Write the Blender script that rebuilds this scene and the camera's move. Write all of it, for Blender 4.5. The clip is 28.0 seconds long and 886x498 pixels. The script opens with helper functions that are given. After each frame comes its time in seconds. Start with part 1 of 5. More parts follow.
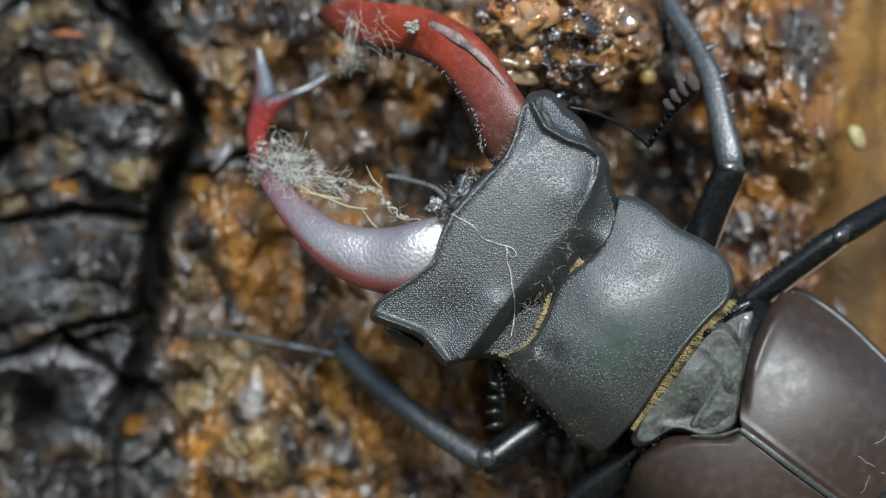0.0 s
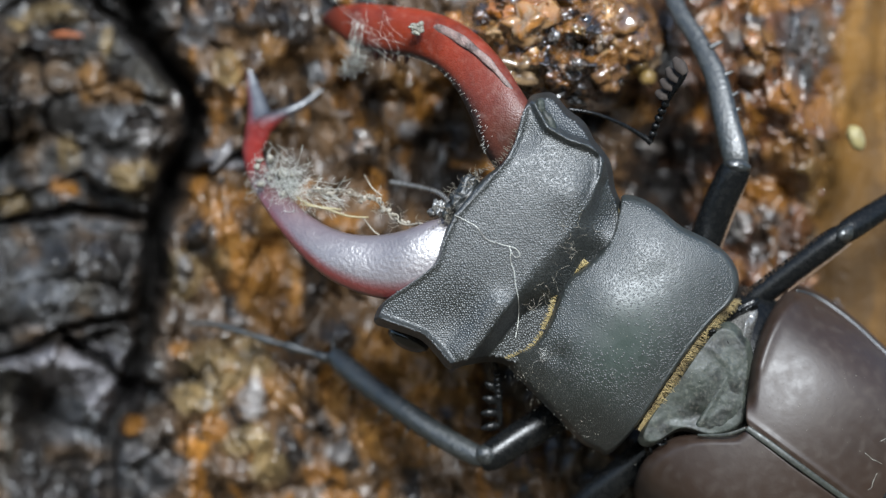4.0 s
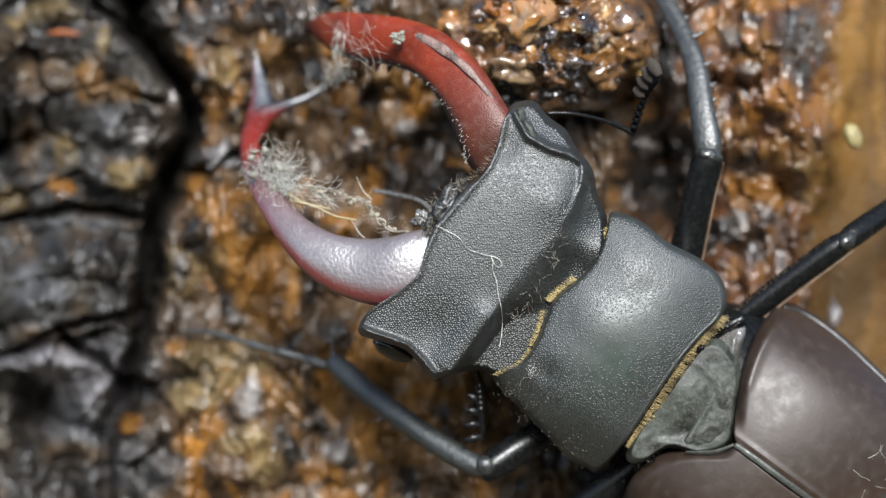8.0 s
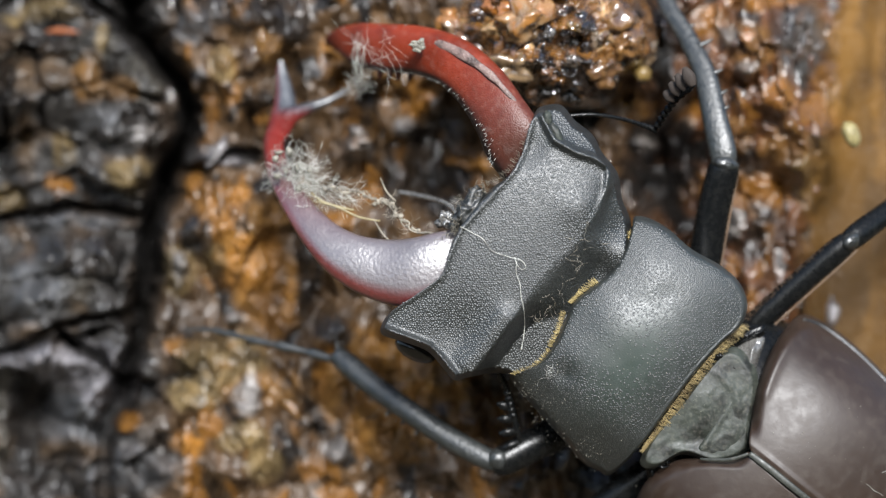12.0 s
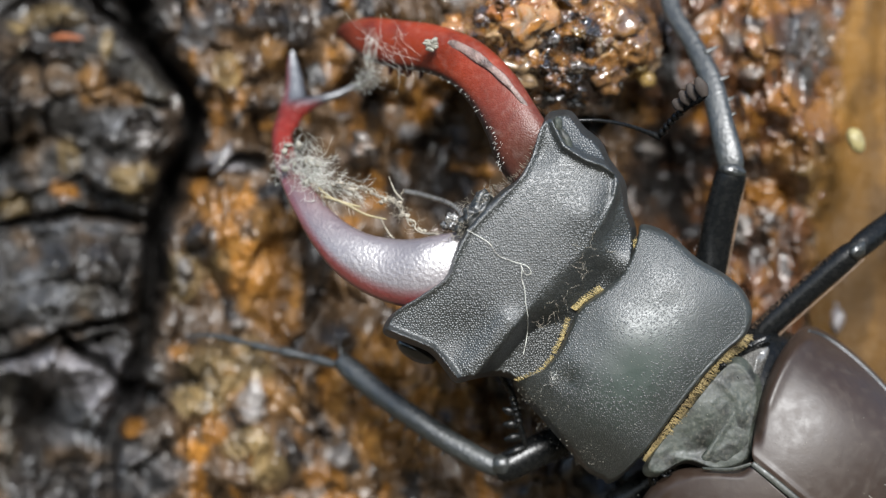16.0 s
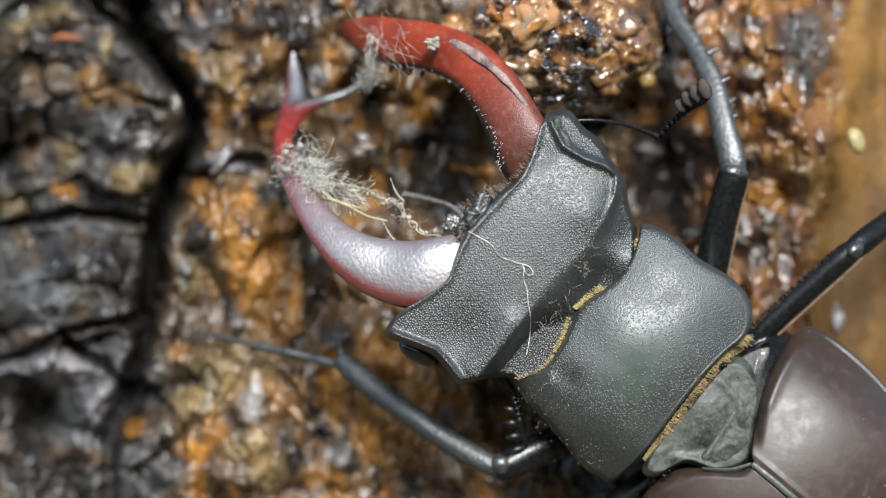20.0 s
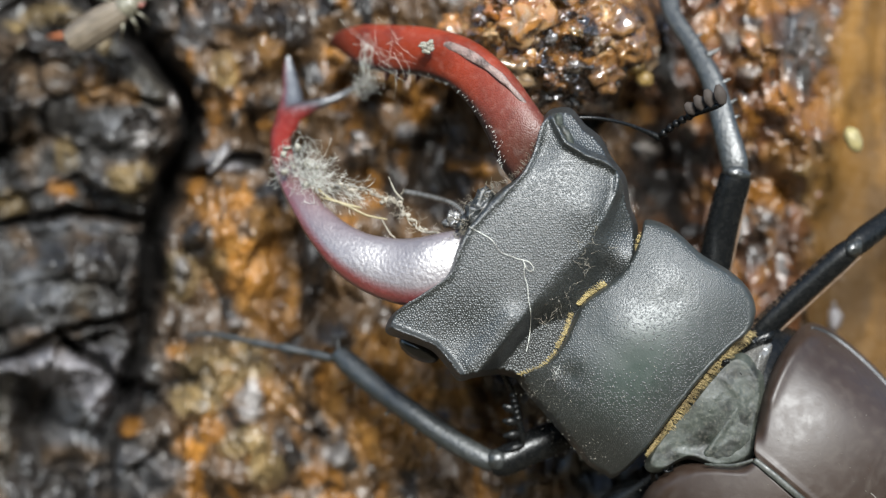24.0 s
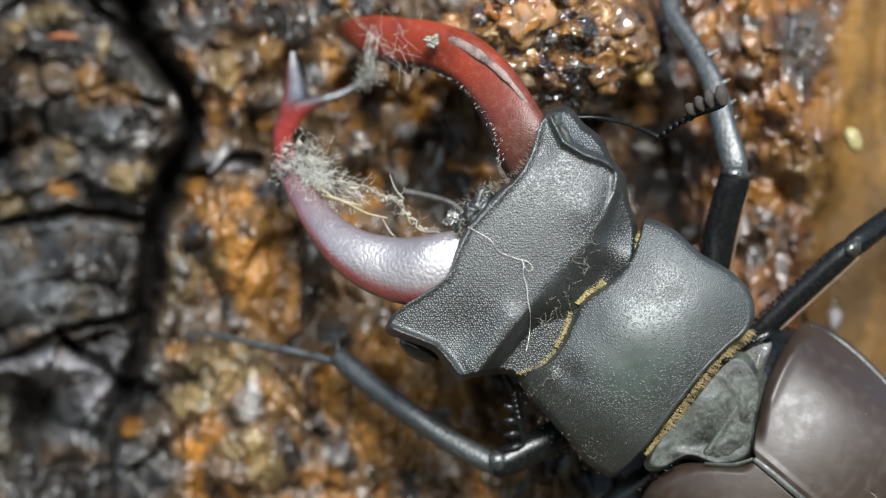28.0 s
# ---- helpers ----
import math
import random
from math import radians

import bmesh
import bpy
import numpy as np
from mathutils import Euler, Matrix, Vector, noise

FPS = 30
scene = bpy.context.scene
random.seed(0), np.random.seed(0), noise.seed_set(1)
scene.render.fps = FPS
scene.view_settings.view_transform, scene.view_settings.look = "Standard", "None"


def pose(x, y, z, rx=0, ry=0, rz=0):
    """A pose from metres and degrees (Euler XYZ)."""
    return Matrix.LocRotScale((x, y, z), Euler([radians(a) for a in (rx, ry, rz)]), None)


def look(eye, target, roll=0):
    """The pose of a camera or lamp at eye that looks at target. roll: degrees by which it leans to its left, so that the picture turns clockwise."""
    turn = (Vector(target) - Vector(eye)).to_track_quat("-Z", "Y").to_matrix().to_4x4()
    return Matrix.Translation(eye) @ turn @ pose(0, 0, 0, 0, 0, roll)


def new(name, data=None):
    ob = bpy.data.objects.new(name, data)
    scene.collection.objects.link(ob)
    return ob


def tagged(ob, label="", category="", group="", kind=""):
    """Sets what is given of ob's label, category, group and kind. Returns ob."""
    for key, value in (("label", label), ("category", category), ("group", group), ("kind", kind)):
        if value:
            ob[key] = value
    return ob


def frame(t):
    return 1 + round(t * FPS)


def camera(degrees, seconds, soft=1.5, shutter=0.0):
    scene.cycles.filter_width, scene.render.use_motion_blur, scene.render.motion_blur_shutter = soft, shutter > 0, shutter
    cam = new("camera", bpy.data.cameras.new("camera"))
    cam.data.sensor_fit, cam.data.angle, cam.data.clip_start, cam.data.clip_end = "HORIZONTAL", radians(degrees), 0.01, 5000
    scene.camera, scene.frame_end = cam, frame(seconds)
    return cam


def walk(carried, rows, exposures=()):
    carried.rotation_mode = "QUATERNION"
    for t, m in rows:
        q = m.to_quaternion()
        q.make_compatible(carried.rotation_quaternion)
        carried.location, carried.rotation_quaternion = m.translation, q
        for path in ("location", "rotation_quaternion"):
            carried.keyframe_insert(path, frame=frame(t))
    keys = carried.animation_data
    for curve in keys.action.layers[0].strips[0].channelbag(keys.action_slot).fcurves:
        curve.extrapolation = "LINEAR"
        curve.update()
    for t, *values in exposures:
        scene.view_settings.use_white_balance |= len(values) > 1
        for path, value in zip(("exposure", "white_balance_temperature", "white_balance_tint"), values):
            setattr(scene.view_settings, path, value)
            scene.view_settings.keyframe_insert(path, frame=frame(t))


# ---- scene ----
# A macro shot of a stag beetle on wet bark. Chart: x to the right, y down, in units of 0.0434 mm on the plane
# of the beetle's back, h in mm above that plane (towards the lens); the lens stands 193 mm before it.
FAR = 0.193
ACROSS = 20.0
EXPOSURE = 1.1
PER = math.tan(radians(ACROSS / 2)) / 784


def spot(x, y, h=0.0):
    k = (FAR - h * 0.001) * PER
    return Vector(((x - 784) * k, -h * 0.001, (441 - y) * k))


# ---- camera: a lens held almost still, with a slight sway (seconds, units to the right, units down) ----
SWAY = (
    (0, 5.4, -3.8), (0.5, 10.8, -1.5), (1, 7.7, -1.5), (1.5, 4.5, 0.0), (2, 1.5, 0.0),
    (2.5, -6.1, -1.6), (3, -7.7, -3.1), (3.5, -1.6, -3.1), (5.5, 9.1, -3.1), (6, 4.5, -3.1),
    (6.5, -1.5, -3.1), (7, -7.7, -6.1), (7.5, -7.0, -7.7), (8, -0.8, -6.1), (8.5, 3.1, -3.1),
    (9, 7.7, -0.8), (9.5, 9.2, 0.0), (10, 4.6, 2.2), (10.5, 0.8, 1.5), (11, -0.8, 0.0),
    (11.5, -3.0, -3.8), (12, -3.8, -9.2), (12.5, -4.6, -10.7), (14.5, 3.0, -3.1), (15, 4.5, 0.0),
    (15.5, 5.4, 1.5), (16, 4.5, 1.5), (16.5, 1.5, 1.5), (17, 0.0, 0.0), (17.5, -1.5, -1.5),
    (18, -1.6, -1.5), (18.5, -1.5, -1.5), (19, 0.8, 0.0), (19.5, 2.3, 1.5), (20, 4.5, 1.5),
    (20.5, 4.5, 1.5), (21, 3.8, 1.5), (21.5, 2.3, 0.0), (23.5, 0.0, 0.0), (24, 0.0, 0.0),
    (24.5, 0.8, 0.8), (25, 0.8, 0.8), (25.5, 0.0, 1.5), (26, 0.0, 0.0), (26.5, 0.0, 0.0),
    (27, 0.0, 0.0), (27.5, 0.0, 0.0), (28, 0.0, 0.0))
cam = camera(ACROSS, 28.0, 1.3)
cam.data.dof.use_dof = True
cam.data.dof.focus_distance = 0.1925
cam.data.dof.aperture_fstop = 15
walk(cam, [(t, look((0, -FAR, 0), spot(784 - dx, 441 - dy))) for t, dx, dy in SWAY],
     ((0, EXPOSURE - 0.40, 5980, 4), (1, EXPOSURE - 0.30, 5980, 5), (3.5, EXPOSURE - 0.24, 5960, 7), (6, EXPOSURE - 0.25, 6120, 7), (8, EXPOSURE - 0.13, 6380, 9), (12, EXPOSURE - 0.14, 6350, 10), (15, EXPOSURE - 0.12, 6400, 10), (18, EXPOSURE + 0.01, 6350, 7), (21, EXPOSURE + 0.03, 6350, 7), (25, EXPOSURE, 6350, 7), (28, EXPOSURE - 0.02, 6300, 6)))

# ---- light: daylight from above and in front of the trunk ----
world = bpy.data.worlds.new("sky")
scene.world = world
world.use_nodes = True
sky = world.node_tree.nodes.new("ShaderNodeTexSky")
sky.sky_type, sky.sun_disc = "NISHITA", False
sky.sun_elevation, sky.sun_rotation = radians(29), radians(172)
world.node_tree.links.new(sky.outputs[0], world.node_tree.nodes["Background"].inputs[0])
world.node_tree.nodes["Background"].inputs[1].default_value = 0.15
sun = new("sun", bpy.data.lights.new("sun", "SUN"))
sun.data.energy, sun.data.angle, sun.data.color = 4.8, radians(18), (1.0, 1.0, 0.99)
sun.matrix_world = look((0.12, -0.86, 0.48), (0, 0, 0))


# ---- materials ----
def material(name, base, rough=0.5, grain=0.0, grain_size=0.0002, tint=0.25, tint_size=0.002, coat=0.0, metal=0.0,
             paint="", rough_spread=0.1, spec=0.5, sheer=0.0, blot=0.0, cells=0.0, coat_rough=0.05, relief_paint=False):
    """A procedural surface: colour varied at two sizes, uneven gloss, fine relief. paint: a colour attribute or OBJECT."""
    m = bpy.data.materials.new(name)
    m.use_nodes = True
    nt = m.node_tree
    b = nt.nodes["Principled BSDF"]
    where = nt.nodes.new("ShaderNodeTexCoord")

    def noise_node(size, detail=3.0):
        n = nt.nodes.new("ShaderNodeTexNoise")
        n.inputs["Scale"].default_value = 1 / size
        n.inputs["Detail"].default_value = detail
        nt.links.new(where.outputs["Object"], n.inputs["Vector"])
        return n

    def mix(kind, a, c, f):
        x = nt.nodes.new("ShaderNodeMix")
        x.data_type, x.blend_type = "RGBA", kind
        for i, v in ((0, f), (6, a), (7, c)):
            if isinstance(v, bpy.types.NodeSocket):
                nt.links.new(v, x.inputs[i])
            else:
                x.inputs[i].default_value = v if i == 0 else (*v[:3], 1)
        return x.outputs[2]

    def ramp(src, lo, hi, a, c):
        r = nt.nodes.new("ShaderNodeMapRange")
        for i, v in enumerate((lo, hi, a, c)):
            r.inputs[i + 1].default_value = v
        nt.links.new(src, r.inputs[0])
        return r.outputs[0]

    col = base
    if paint == "OBJECT":
        col = nt.nodes.new("ShaderNodeObjectInfo").outputs["Color"]
    elif paint:
        at = nt.nodes.new("ShaderNodeVertexColor")
        at.layer_name = paint
        col = at.outputs[0]
    big, fine = noise_node(tint_size), noise_node(tint_size / 7)
    dark = mix("MULTIPLY", col, (0.35, 0.33, 0.32), 1.0)
    col1 = mix("MIX", col, dark, ramp(big.outputs[0], 0.45, 0.7, 0, tint * 2))
    light = mix("ADD", col1, (0.05, 0.045, 0.035), 1.0)
    col2 = mix("MIX", col1, light, ramp(fine.outputs[0], 0.5, 0.75, 0, tint))
    if blot:
        col2 = mix("MIX", col2, (0.30, 0.29, 0.27), ramp(noise_node(tint_size / 2.5, 5).outputs[0], 0.62, 0.7, 0, blot))
    nt.links.new(col2, b.inputs["Base Color"])
    nt.links.new(ramp(fine.outputs[0], 0.35, 0.65, max(0.02, rough - rough_spread), rough + rough_spread), b.inputs["Roughness"])
    b.inputs["Metallic"].default_value = metal
    b.inputs["Specular IOR Level"].default_value = spec
    b.inputs["Coat Weight"].default_value = coat
    b.inputs["Coat Roughness"].default_value = coat_rough
    b.inputs["Transmission Weight"].default_value = sheer
    if grain:
        n = noise_node(grain_size, 2.0)
        if cells:
            n = nt.nodes.new("ShaderNodeTexVoronoi")
            n.feature = "F1"
            n.inputs["Scale"].default_value = 1.0 / grain_size
            nt.links.new(where.outputs["Object"], n.inputs["Vector"])
            pale = mix("ADD", col2, (0.045, 0.045, 0.042), 1.0)
            nt.links.new(mix("MIX", col2, pale, ramp(n.outputs[0], 0.12, 0.42, cells, 0)), b.inputs["Base Color"])
        bump = nt.nodes.new("ShaderNodeBump")
        bump.inputs["Strength"].default_value = grain
        bump.inputs["Distance"].default_value = grain_size * 0.8
        if relief_paint:
            grade = nt.nodes.new("ShaderNodeMath")
            grade.operation = "MULTIPLY"
            grade.inputs[1].default_value = grain
            nt.links.new(at.outputs[1], grade.inputs[0])
            nt.links.new(grade.outputs[0], bump.inputs["Strength"])
        tall = n.outputs[0]
        if cells:
            square = nt.nodes.new("ShaderNodeMath")
            square.operation = "POWER"
            square.inputs[1].default_value = 2.0
            nt.links.new(n.outputs[0], square.inputs[0])
            tall = ramp(square.outputs[0], 0, 1, 1, 0)
        nt.links.new(tall, bump.inputs["Height"])
        nt.links.new(bump.outputs[0], b.inputs["Normal"])
        if coat:
            nt.links.new(bump.outputs[0], b.inputs["Coat Normal"])
    return m


BARK = material("wet_bark", (0.1, 0.06, 0.03), 0.45, 0.12, 0.0006, 0.25, 0.003, 0.3, paint="tone", rough_spread=0.16, coat_rough=0.2)
CRUMB = material("wet_crumb", (0.2, 0.1, 0.04), 0.34, 0.2, 0.0006, 0.4, 0.0012, 0.8, paint="OBJECT", rough_spread=0.12, coat_rough=0.1)
HEAD = material("granular_black_shell", (0.0066, 0.0080, 0.0076), 0.46, 0.25, 0.00012, 0.2, 0.004, rough_spread=0.04, spec=0.8, cells=0.3)
BEAD = material("shell_granule", (0.012, 0.014, 0.013), 0.44, 0.0, 0.0002, 0.2, 0.002, rough_spread=0.05, spec=1.0)
PRON = material("black_shell_green_reflection", (0.011, 0.016, 0.013), 0.5, 0.24, 0.00012, 0.12, 0.005, 0.0, rough_spread=0.05, spec=0.8, cells=0.1, paint="tone", relief_paint=True)
ELYT = material("chestnut_wing_case", (0.0195, 0.0108, 0.0064), 0.5, 0.035, 0.0004, 0.16, 0.006, 0.0, spec=0.45, rough_spread=0.05)
PLATE = material("grey_green_plate", (0.024, 0.028, 0.022), 0.58, 0.15, 0.0004, 0.7, 0.0016, spec=0.4)
SEAM = material("pale_green_seam", (0.022, 0.024, 0.019), 0.5, 0.1, 0.0003, 0.3, 0.002, spec=0.45)
JAW = material("silvery_red_jaw", (0.2, 0.02, 0.01), 0.40, 0.24, 0.00026, 0.15, 0.004, 0.62, spec=1.0, paint="tone", rough_spread=0.06, coat_rough=0.3)
REDJAW = material("bright_red_jaw", (0.2, 0.02, 0.01), 0.42, 0.22, 0.00014, 0.35, 0.003, 0.0, spec=0.3, cells=0.12, paint="tone", rough_spread=0.06, blot=0.05)
RIDGE = material("dusty_worn_ridge", (0.15, 0.10, 0.085), 0.55, 0.7, 0.0002, 0.8, 0.0014, spec=0.5, rough_spread=0.15)
SHIN = material("satin_black_shin", (0.011, 0.0128, 0.0122), 0.46, 0.25, 0.0003, 0.2, 0.003, 0.1, spec=0.7, coat_rough=0.35)
BRUSH = material("brown_leg_hair", (0.10, 0.062, 0.035), 0.5, 0.2, 0.0002, 0.3, 0.001)
KNOT = material("grey_brown_fibre", (0.23, 0.205, 0.16), 0.6, 0.3, 0.0001, 0.5, 0.0006)
LEG = material("black_leg", (0.0035, 0.0038, 0.0039), 0.27, 0.06, 0.0003, 0.08, 0.003, 0.0, spec=0.18, rough_spread=0.03)
SKIN = material("silvery_hinge_skin", (0.085, 0.082, 0.076), 0.27, 0.5, 0.0003, 0.35, 0.0012, spec=1.0)
EYE = material("eye_black", (0.01, 0.009, 0.008), 0.12, 0.15, 0.00006, 0.1)
CLUB = material("brown_antenna_club", (0.034, 0.027, 0.023), 0.7, 0.3, 0.00012, 0.2, 0.0006, spec=0.15)
RUST = material("reddish_splinter", (0.2, 0.062, 0.02), 0.5, 0.2, 0.0003, 0.3, 0.001)
HAIR = material("yellow_bristle", (0.30, 0.235, 0.10), 0.5, 0, 0.0001, 0.5, 0.0012)
GOLD = material("golden_bristle", (0.31, 0.235, 0.105), 0.5, 0, 0.0001, 0.6, 0.0016)
FIBRE = material("pale_plant_fibre", (0.40, 0.40, 0.36), 0.55, 0.3, 0.0001, 0.6, 0.0008)
STRAW = material("yellow_straw", (0.20, 0.165, 0.085), 0.5, 0.3, 0.0002, 0.3, 0.001)
DUST = material("grey_dried_mud", (0.19, 0.18, 0.145), 0.7, 0.9, 0.00015, 0.4, 0.0007)
SAP = material("amber_sap", (0.2, 0.1, 0.03), 0.2, 0.18, 0.0009, 0.35, 0.0016, 0.9, paint="tone", rough_spread=0.1)
GRAIN = material("yellow_grain", (0.21, 0.175, 0.075), 0.4, 0.2, 0.0003, 0.25, 0.001)
WING = material("beige_wing", (0.115, 0.092, 0.066), 0.42, 0.2, 0.0004, 0.3, 0.0012, spec=0.4)
PALE = material("pale_insect_shell", (0.135, 0.125, 0.09), 0.4, 0.2, 0.0003, 0.25, 0.0008)
REDEYE = material("red_insect_eye", (0.17, 0.065, 0.05), 0.3, 0, 0.0001, 0.1)
WOOD = material("bare_wood", (0.4, 0.24, 0.09), 0.6, 0.25, 0.0006, 0.35, 0.004, 0.0, paint="tone", spec=0.15)
SLATE = material("dark_dry_bark", (0.05, 0.05, 0.045), 0.5, 0.18, 0.0004, 0.25, 0.003, 0.1, paint="tone", rough_spread=0.15, spec=0.35, coat_rough=0.2)
DAMP = material("damp_inner_bark", (0.1, 0.06, 0.03), 0.5, 0.12, 0.0005, 0.25, 0.003, 0.12, paint="tone", rough_spread=0.16, spec=0.4, coat_rough=0.18)
TRUNK = material("grey_brown_bark", (0.06, 0.05, 0.04), 0.75, 0.8, 0.012, 0.5, 0.06, spec=0.2)
SOIL = material("leaf_litter", (0.15, 0.12, 0.075), 0.9, 0.8, 0.05, 0.4, 0.5, spec=0.1)
LEAVES = material("dark_foliage", (0.05, 0.08, 0.03), 0.7, 0.6, 0.06, 0.4, 0.5, spec=0.2)


# ---- mesh helpers ----
def mesh_of(name, verts, faces, mat, colours=None, smooth=True):
    me = bpy.data.meshes.new(name)
    me.from_pydata([tuple(v) for v in verts], [], faces)
    if smooth:
        me.polygons.foreach_set("use_smooth", [True] * len(me.polygons))
    if colours is not None:
        at = me.color_attributes.new("tone", "FLOAT_COLOR", "POINT")
        c = np.ones((len(verts), 4), np.float32)
        c[:, :np.shape(colours)[1]] = colours
        at.data.foreach_set("color", c.ravel())
    if mat:
        me.materials.append(mat)
    me.update()
    return me


HOME = {}


def part(name, verts, faces, mat, parent=None, label="", colours=None, origin=None, smooth=True, kind=""):
    """One mesh object from world-space vertices, under a thing or a part, with its origin where it turns."""
    o = Vector(origin) if origin is not None else sum((Vector(v) for v in verts), Vector()) / len(verts)
    me = mesh_of(name, [Vector(v) - o for v in verts], faces, mat, colours, smooth)
    ob = new(name, me)
    if parent:
        ob.parent = parent
    ob.location = o - (HOME[parent.name] if parent else Vector())
    HOME[ob.name] = o
    return tagged(ob, label, kind=kind)


def thing(name, at, label, category, group="", kind=""):
    ob = new(name)
    ob.empty_display_size = 0.002
    ob.location = at
    HOME[ob.name] = Vector(at)
    return tagged(ob, label, category, group, kind)


def spline(pts, n, closed=False):
    """A Catmull-Rom line through points of any number of values, n steps a span."""
    p = np.array(pts, float)
    out = []
    m = len(p)
    for i in range(m if closed else m - 1):
        a, b, c, d = ((p[(i - 1) % m], p[i], p[(i + 1) % m], p[(i + 2) % m]) if closed else
                      (p[max(i - 1, 0)], p[i], p[i + 1], p[min(i + 2, m - 1)]))
        for k in range(n):
            t = k / n
            out.append(0.5 * (2 * b + (c - a) * t + (2 * a - 5 * b + 4 * c - d) * t * t + (3 * b - a - 3 * c + d) * t ** 3))
    if not closed:
        out.append(p[-1])
    return np.array(out)


def tube(ctrl, n=6, sides=14, flat=0.6, keel=0.0, cap=True, roll=0.0, square=1.0):
    """A swept limb. ctrl: (x, y, h, width in chart units). flat: thickness to width. keel: sharpens the outer edge."""
    s = spline(ctrl, n)
    at = [spot(*r[:3]) for r in s]
    verts, faces = [], []
    for i, r in enumerate(s):
        d = (at[min(i + 1, len(s) - 1)] - at[max(i - 1, 0)]).normalized()
        side = d.cross(Vector((0, -1, 0)))
        side = side.normalized() if side.length > 1e-4 else Vector((1, 0, 0))
        up = side.cross(d).normalized()
        side, up = side * math.cos(radians(roll)) - up * math.sin(radians(roll)), up * math.cos(radians(roll)) + side * math.sin(radians(roll))
        w = max(r[3], 0.5) * 0.5 * 0.0000434
        for k in range(sides):
            a = 2 * math.pi * k / sides
            ca, sa = math.cos(a), math.sin(a)
            sa = math.copysign(abs(sa) ** square, sa)
            verts.append(at[i] + side * (w * ca) + up * (w * flat * sa))
    m = len(s)
    for i in range(m - 1):
        for k in range(sides):
            faces.append((i * sides + k, i * sides + (k + 1) % sides, (i + 1) * sides + (k + 1) % sides, (i + 1) * sides + k))
    if cap:
        verts += [at[0], at[-1]]
        a, b = len(verts) - 2, len(verts) - 1
        faces += [(a, (k + 1) % sides, k) for k in range(sides)]
        faces += [(b, (m - 1) * sides + k, (m - 1) * sides + (k + 1) % sides) for k in range(sides)]
    return verts, faces


def merge(*pieces):
    verts, faces = [], []
    for v, f in pieces:
        o = len(verts)
        verts += list(v)
        faces += [tuple(i + o for i in q) for q in f]
    return verts, faces


def ball(x, y, h, rx, ry, rh, rough=0.0, seed=0, nu=16, nv=10, turn=0.0):
    """An uneven rounded lump: half-widths in chart units, rh in mm."""
    verts, faces = [], []
    c, s = math.cos(radians(turn)), math.sin(radians(turn))
    for j in range(nv + 1):
        b = math.pi * j / nv - math.pi / 2
        for i in range(nu):
            a = 2 * math.pi * i / nu
            v = Vector((math.cos(b) * math.cos(a), math.cos(b) * math.sin(a), math.sin(b)))
            k = 1 + rough * (noise.noise(v * 1.6 + Vector((seed * 7.1, seed, 0))) + 0.5 * noise.noise(v * 3.7 + Vector((seed, 3, seed))))
            u, w = v.x * rx * k, v.y * ry * k
            verts.append(spot(x + u * c - w * s, y + u * s + w * c, h + v.z * rh * k))
    for j in range(nv):
        for i in range(nu):
            faces.append((j * nu + i, j * nu + (i + 1) % nu, (j + 1) * nu + (i + 1) % nu, (j + 1) * nu + i))
    return verts, faces


def shell(outline, centre, height, deep=3.0, steps=10, rings=34, pull=0.9):
    """A domed plate: a closed outline in the chart, the height in mm of each place on it, and a rounded underside."""
    o = spline(outline, steps, True)
    c = np.array(centre, float)
    verts, faces, n = [spot(c[0], c[1], height(c[0], c[1], 0.0))], [], len(o)
    for j in range(1, rings + 1):
        s = (j / rings) ** 0.75
        for q in o:
            p = c + (q - c) * s
            verts.append(spot(p[0], p[1], height(p[0], p[1], s)))
    for r, dz in ((0.97, deep * 0.55), (pull, deep)):
        for q in o:
            p = c + (q - c) * r
            verts.append(spot(p[0], p[1], height(q[0], q[1], 1.0) - dz))
    rows = rings + 2
    for k in range(n):
        faces.append((0, 1 + (k + 1) % n, 1 + k))
    for j in range(rows - 1):
        for k in range(n):
            a, b = 1 + j * n, 1 + (j + 1) * n
            faces.append((a + k, a + (k + 1) % n, b + (k + 1) % n, b + k))
    faces.append(tuple(1 + (rows - 1) * n + k for k in range(n)))
    return verts, faces


def inside(x, y, outline):
    """Which places lie in a closed outline."""
    hit = np.zeros(np.shape(x), bool)
    for (ax, ay), (bx, by) in zip(outline, np.roll(outline, -1, 0)):
        cross = (ay > y) != (by > y)
        hit ^= cross & (x < ax + (bx - ax) * (y - ay) / (by - ay if by != ay else 1e-9))
    return hit


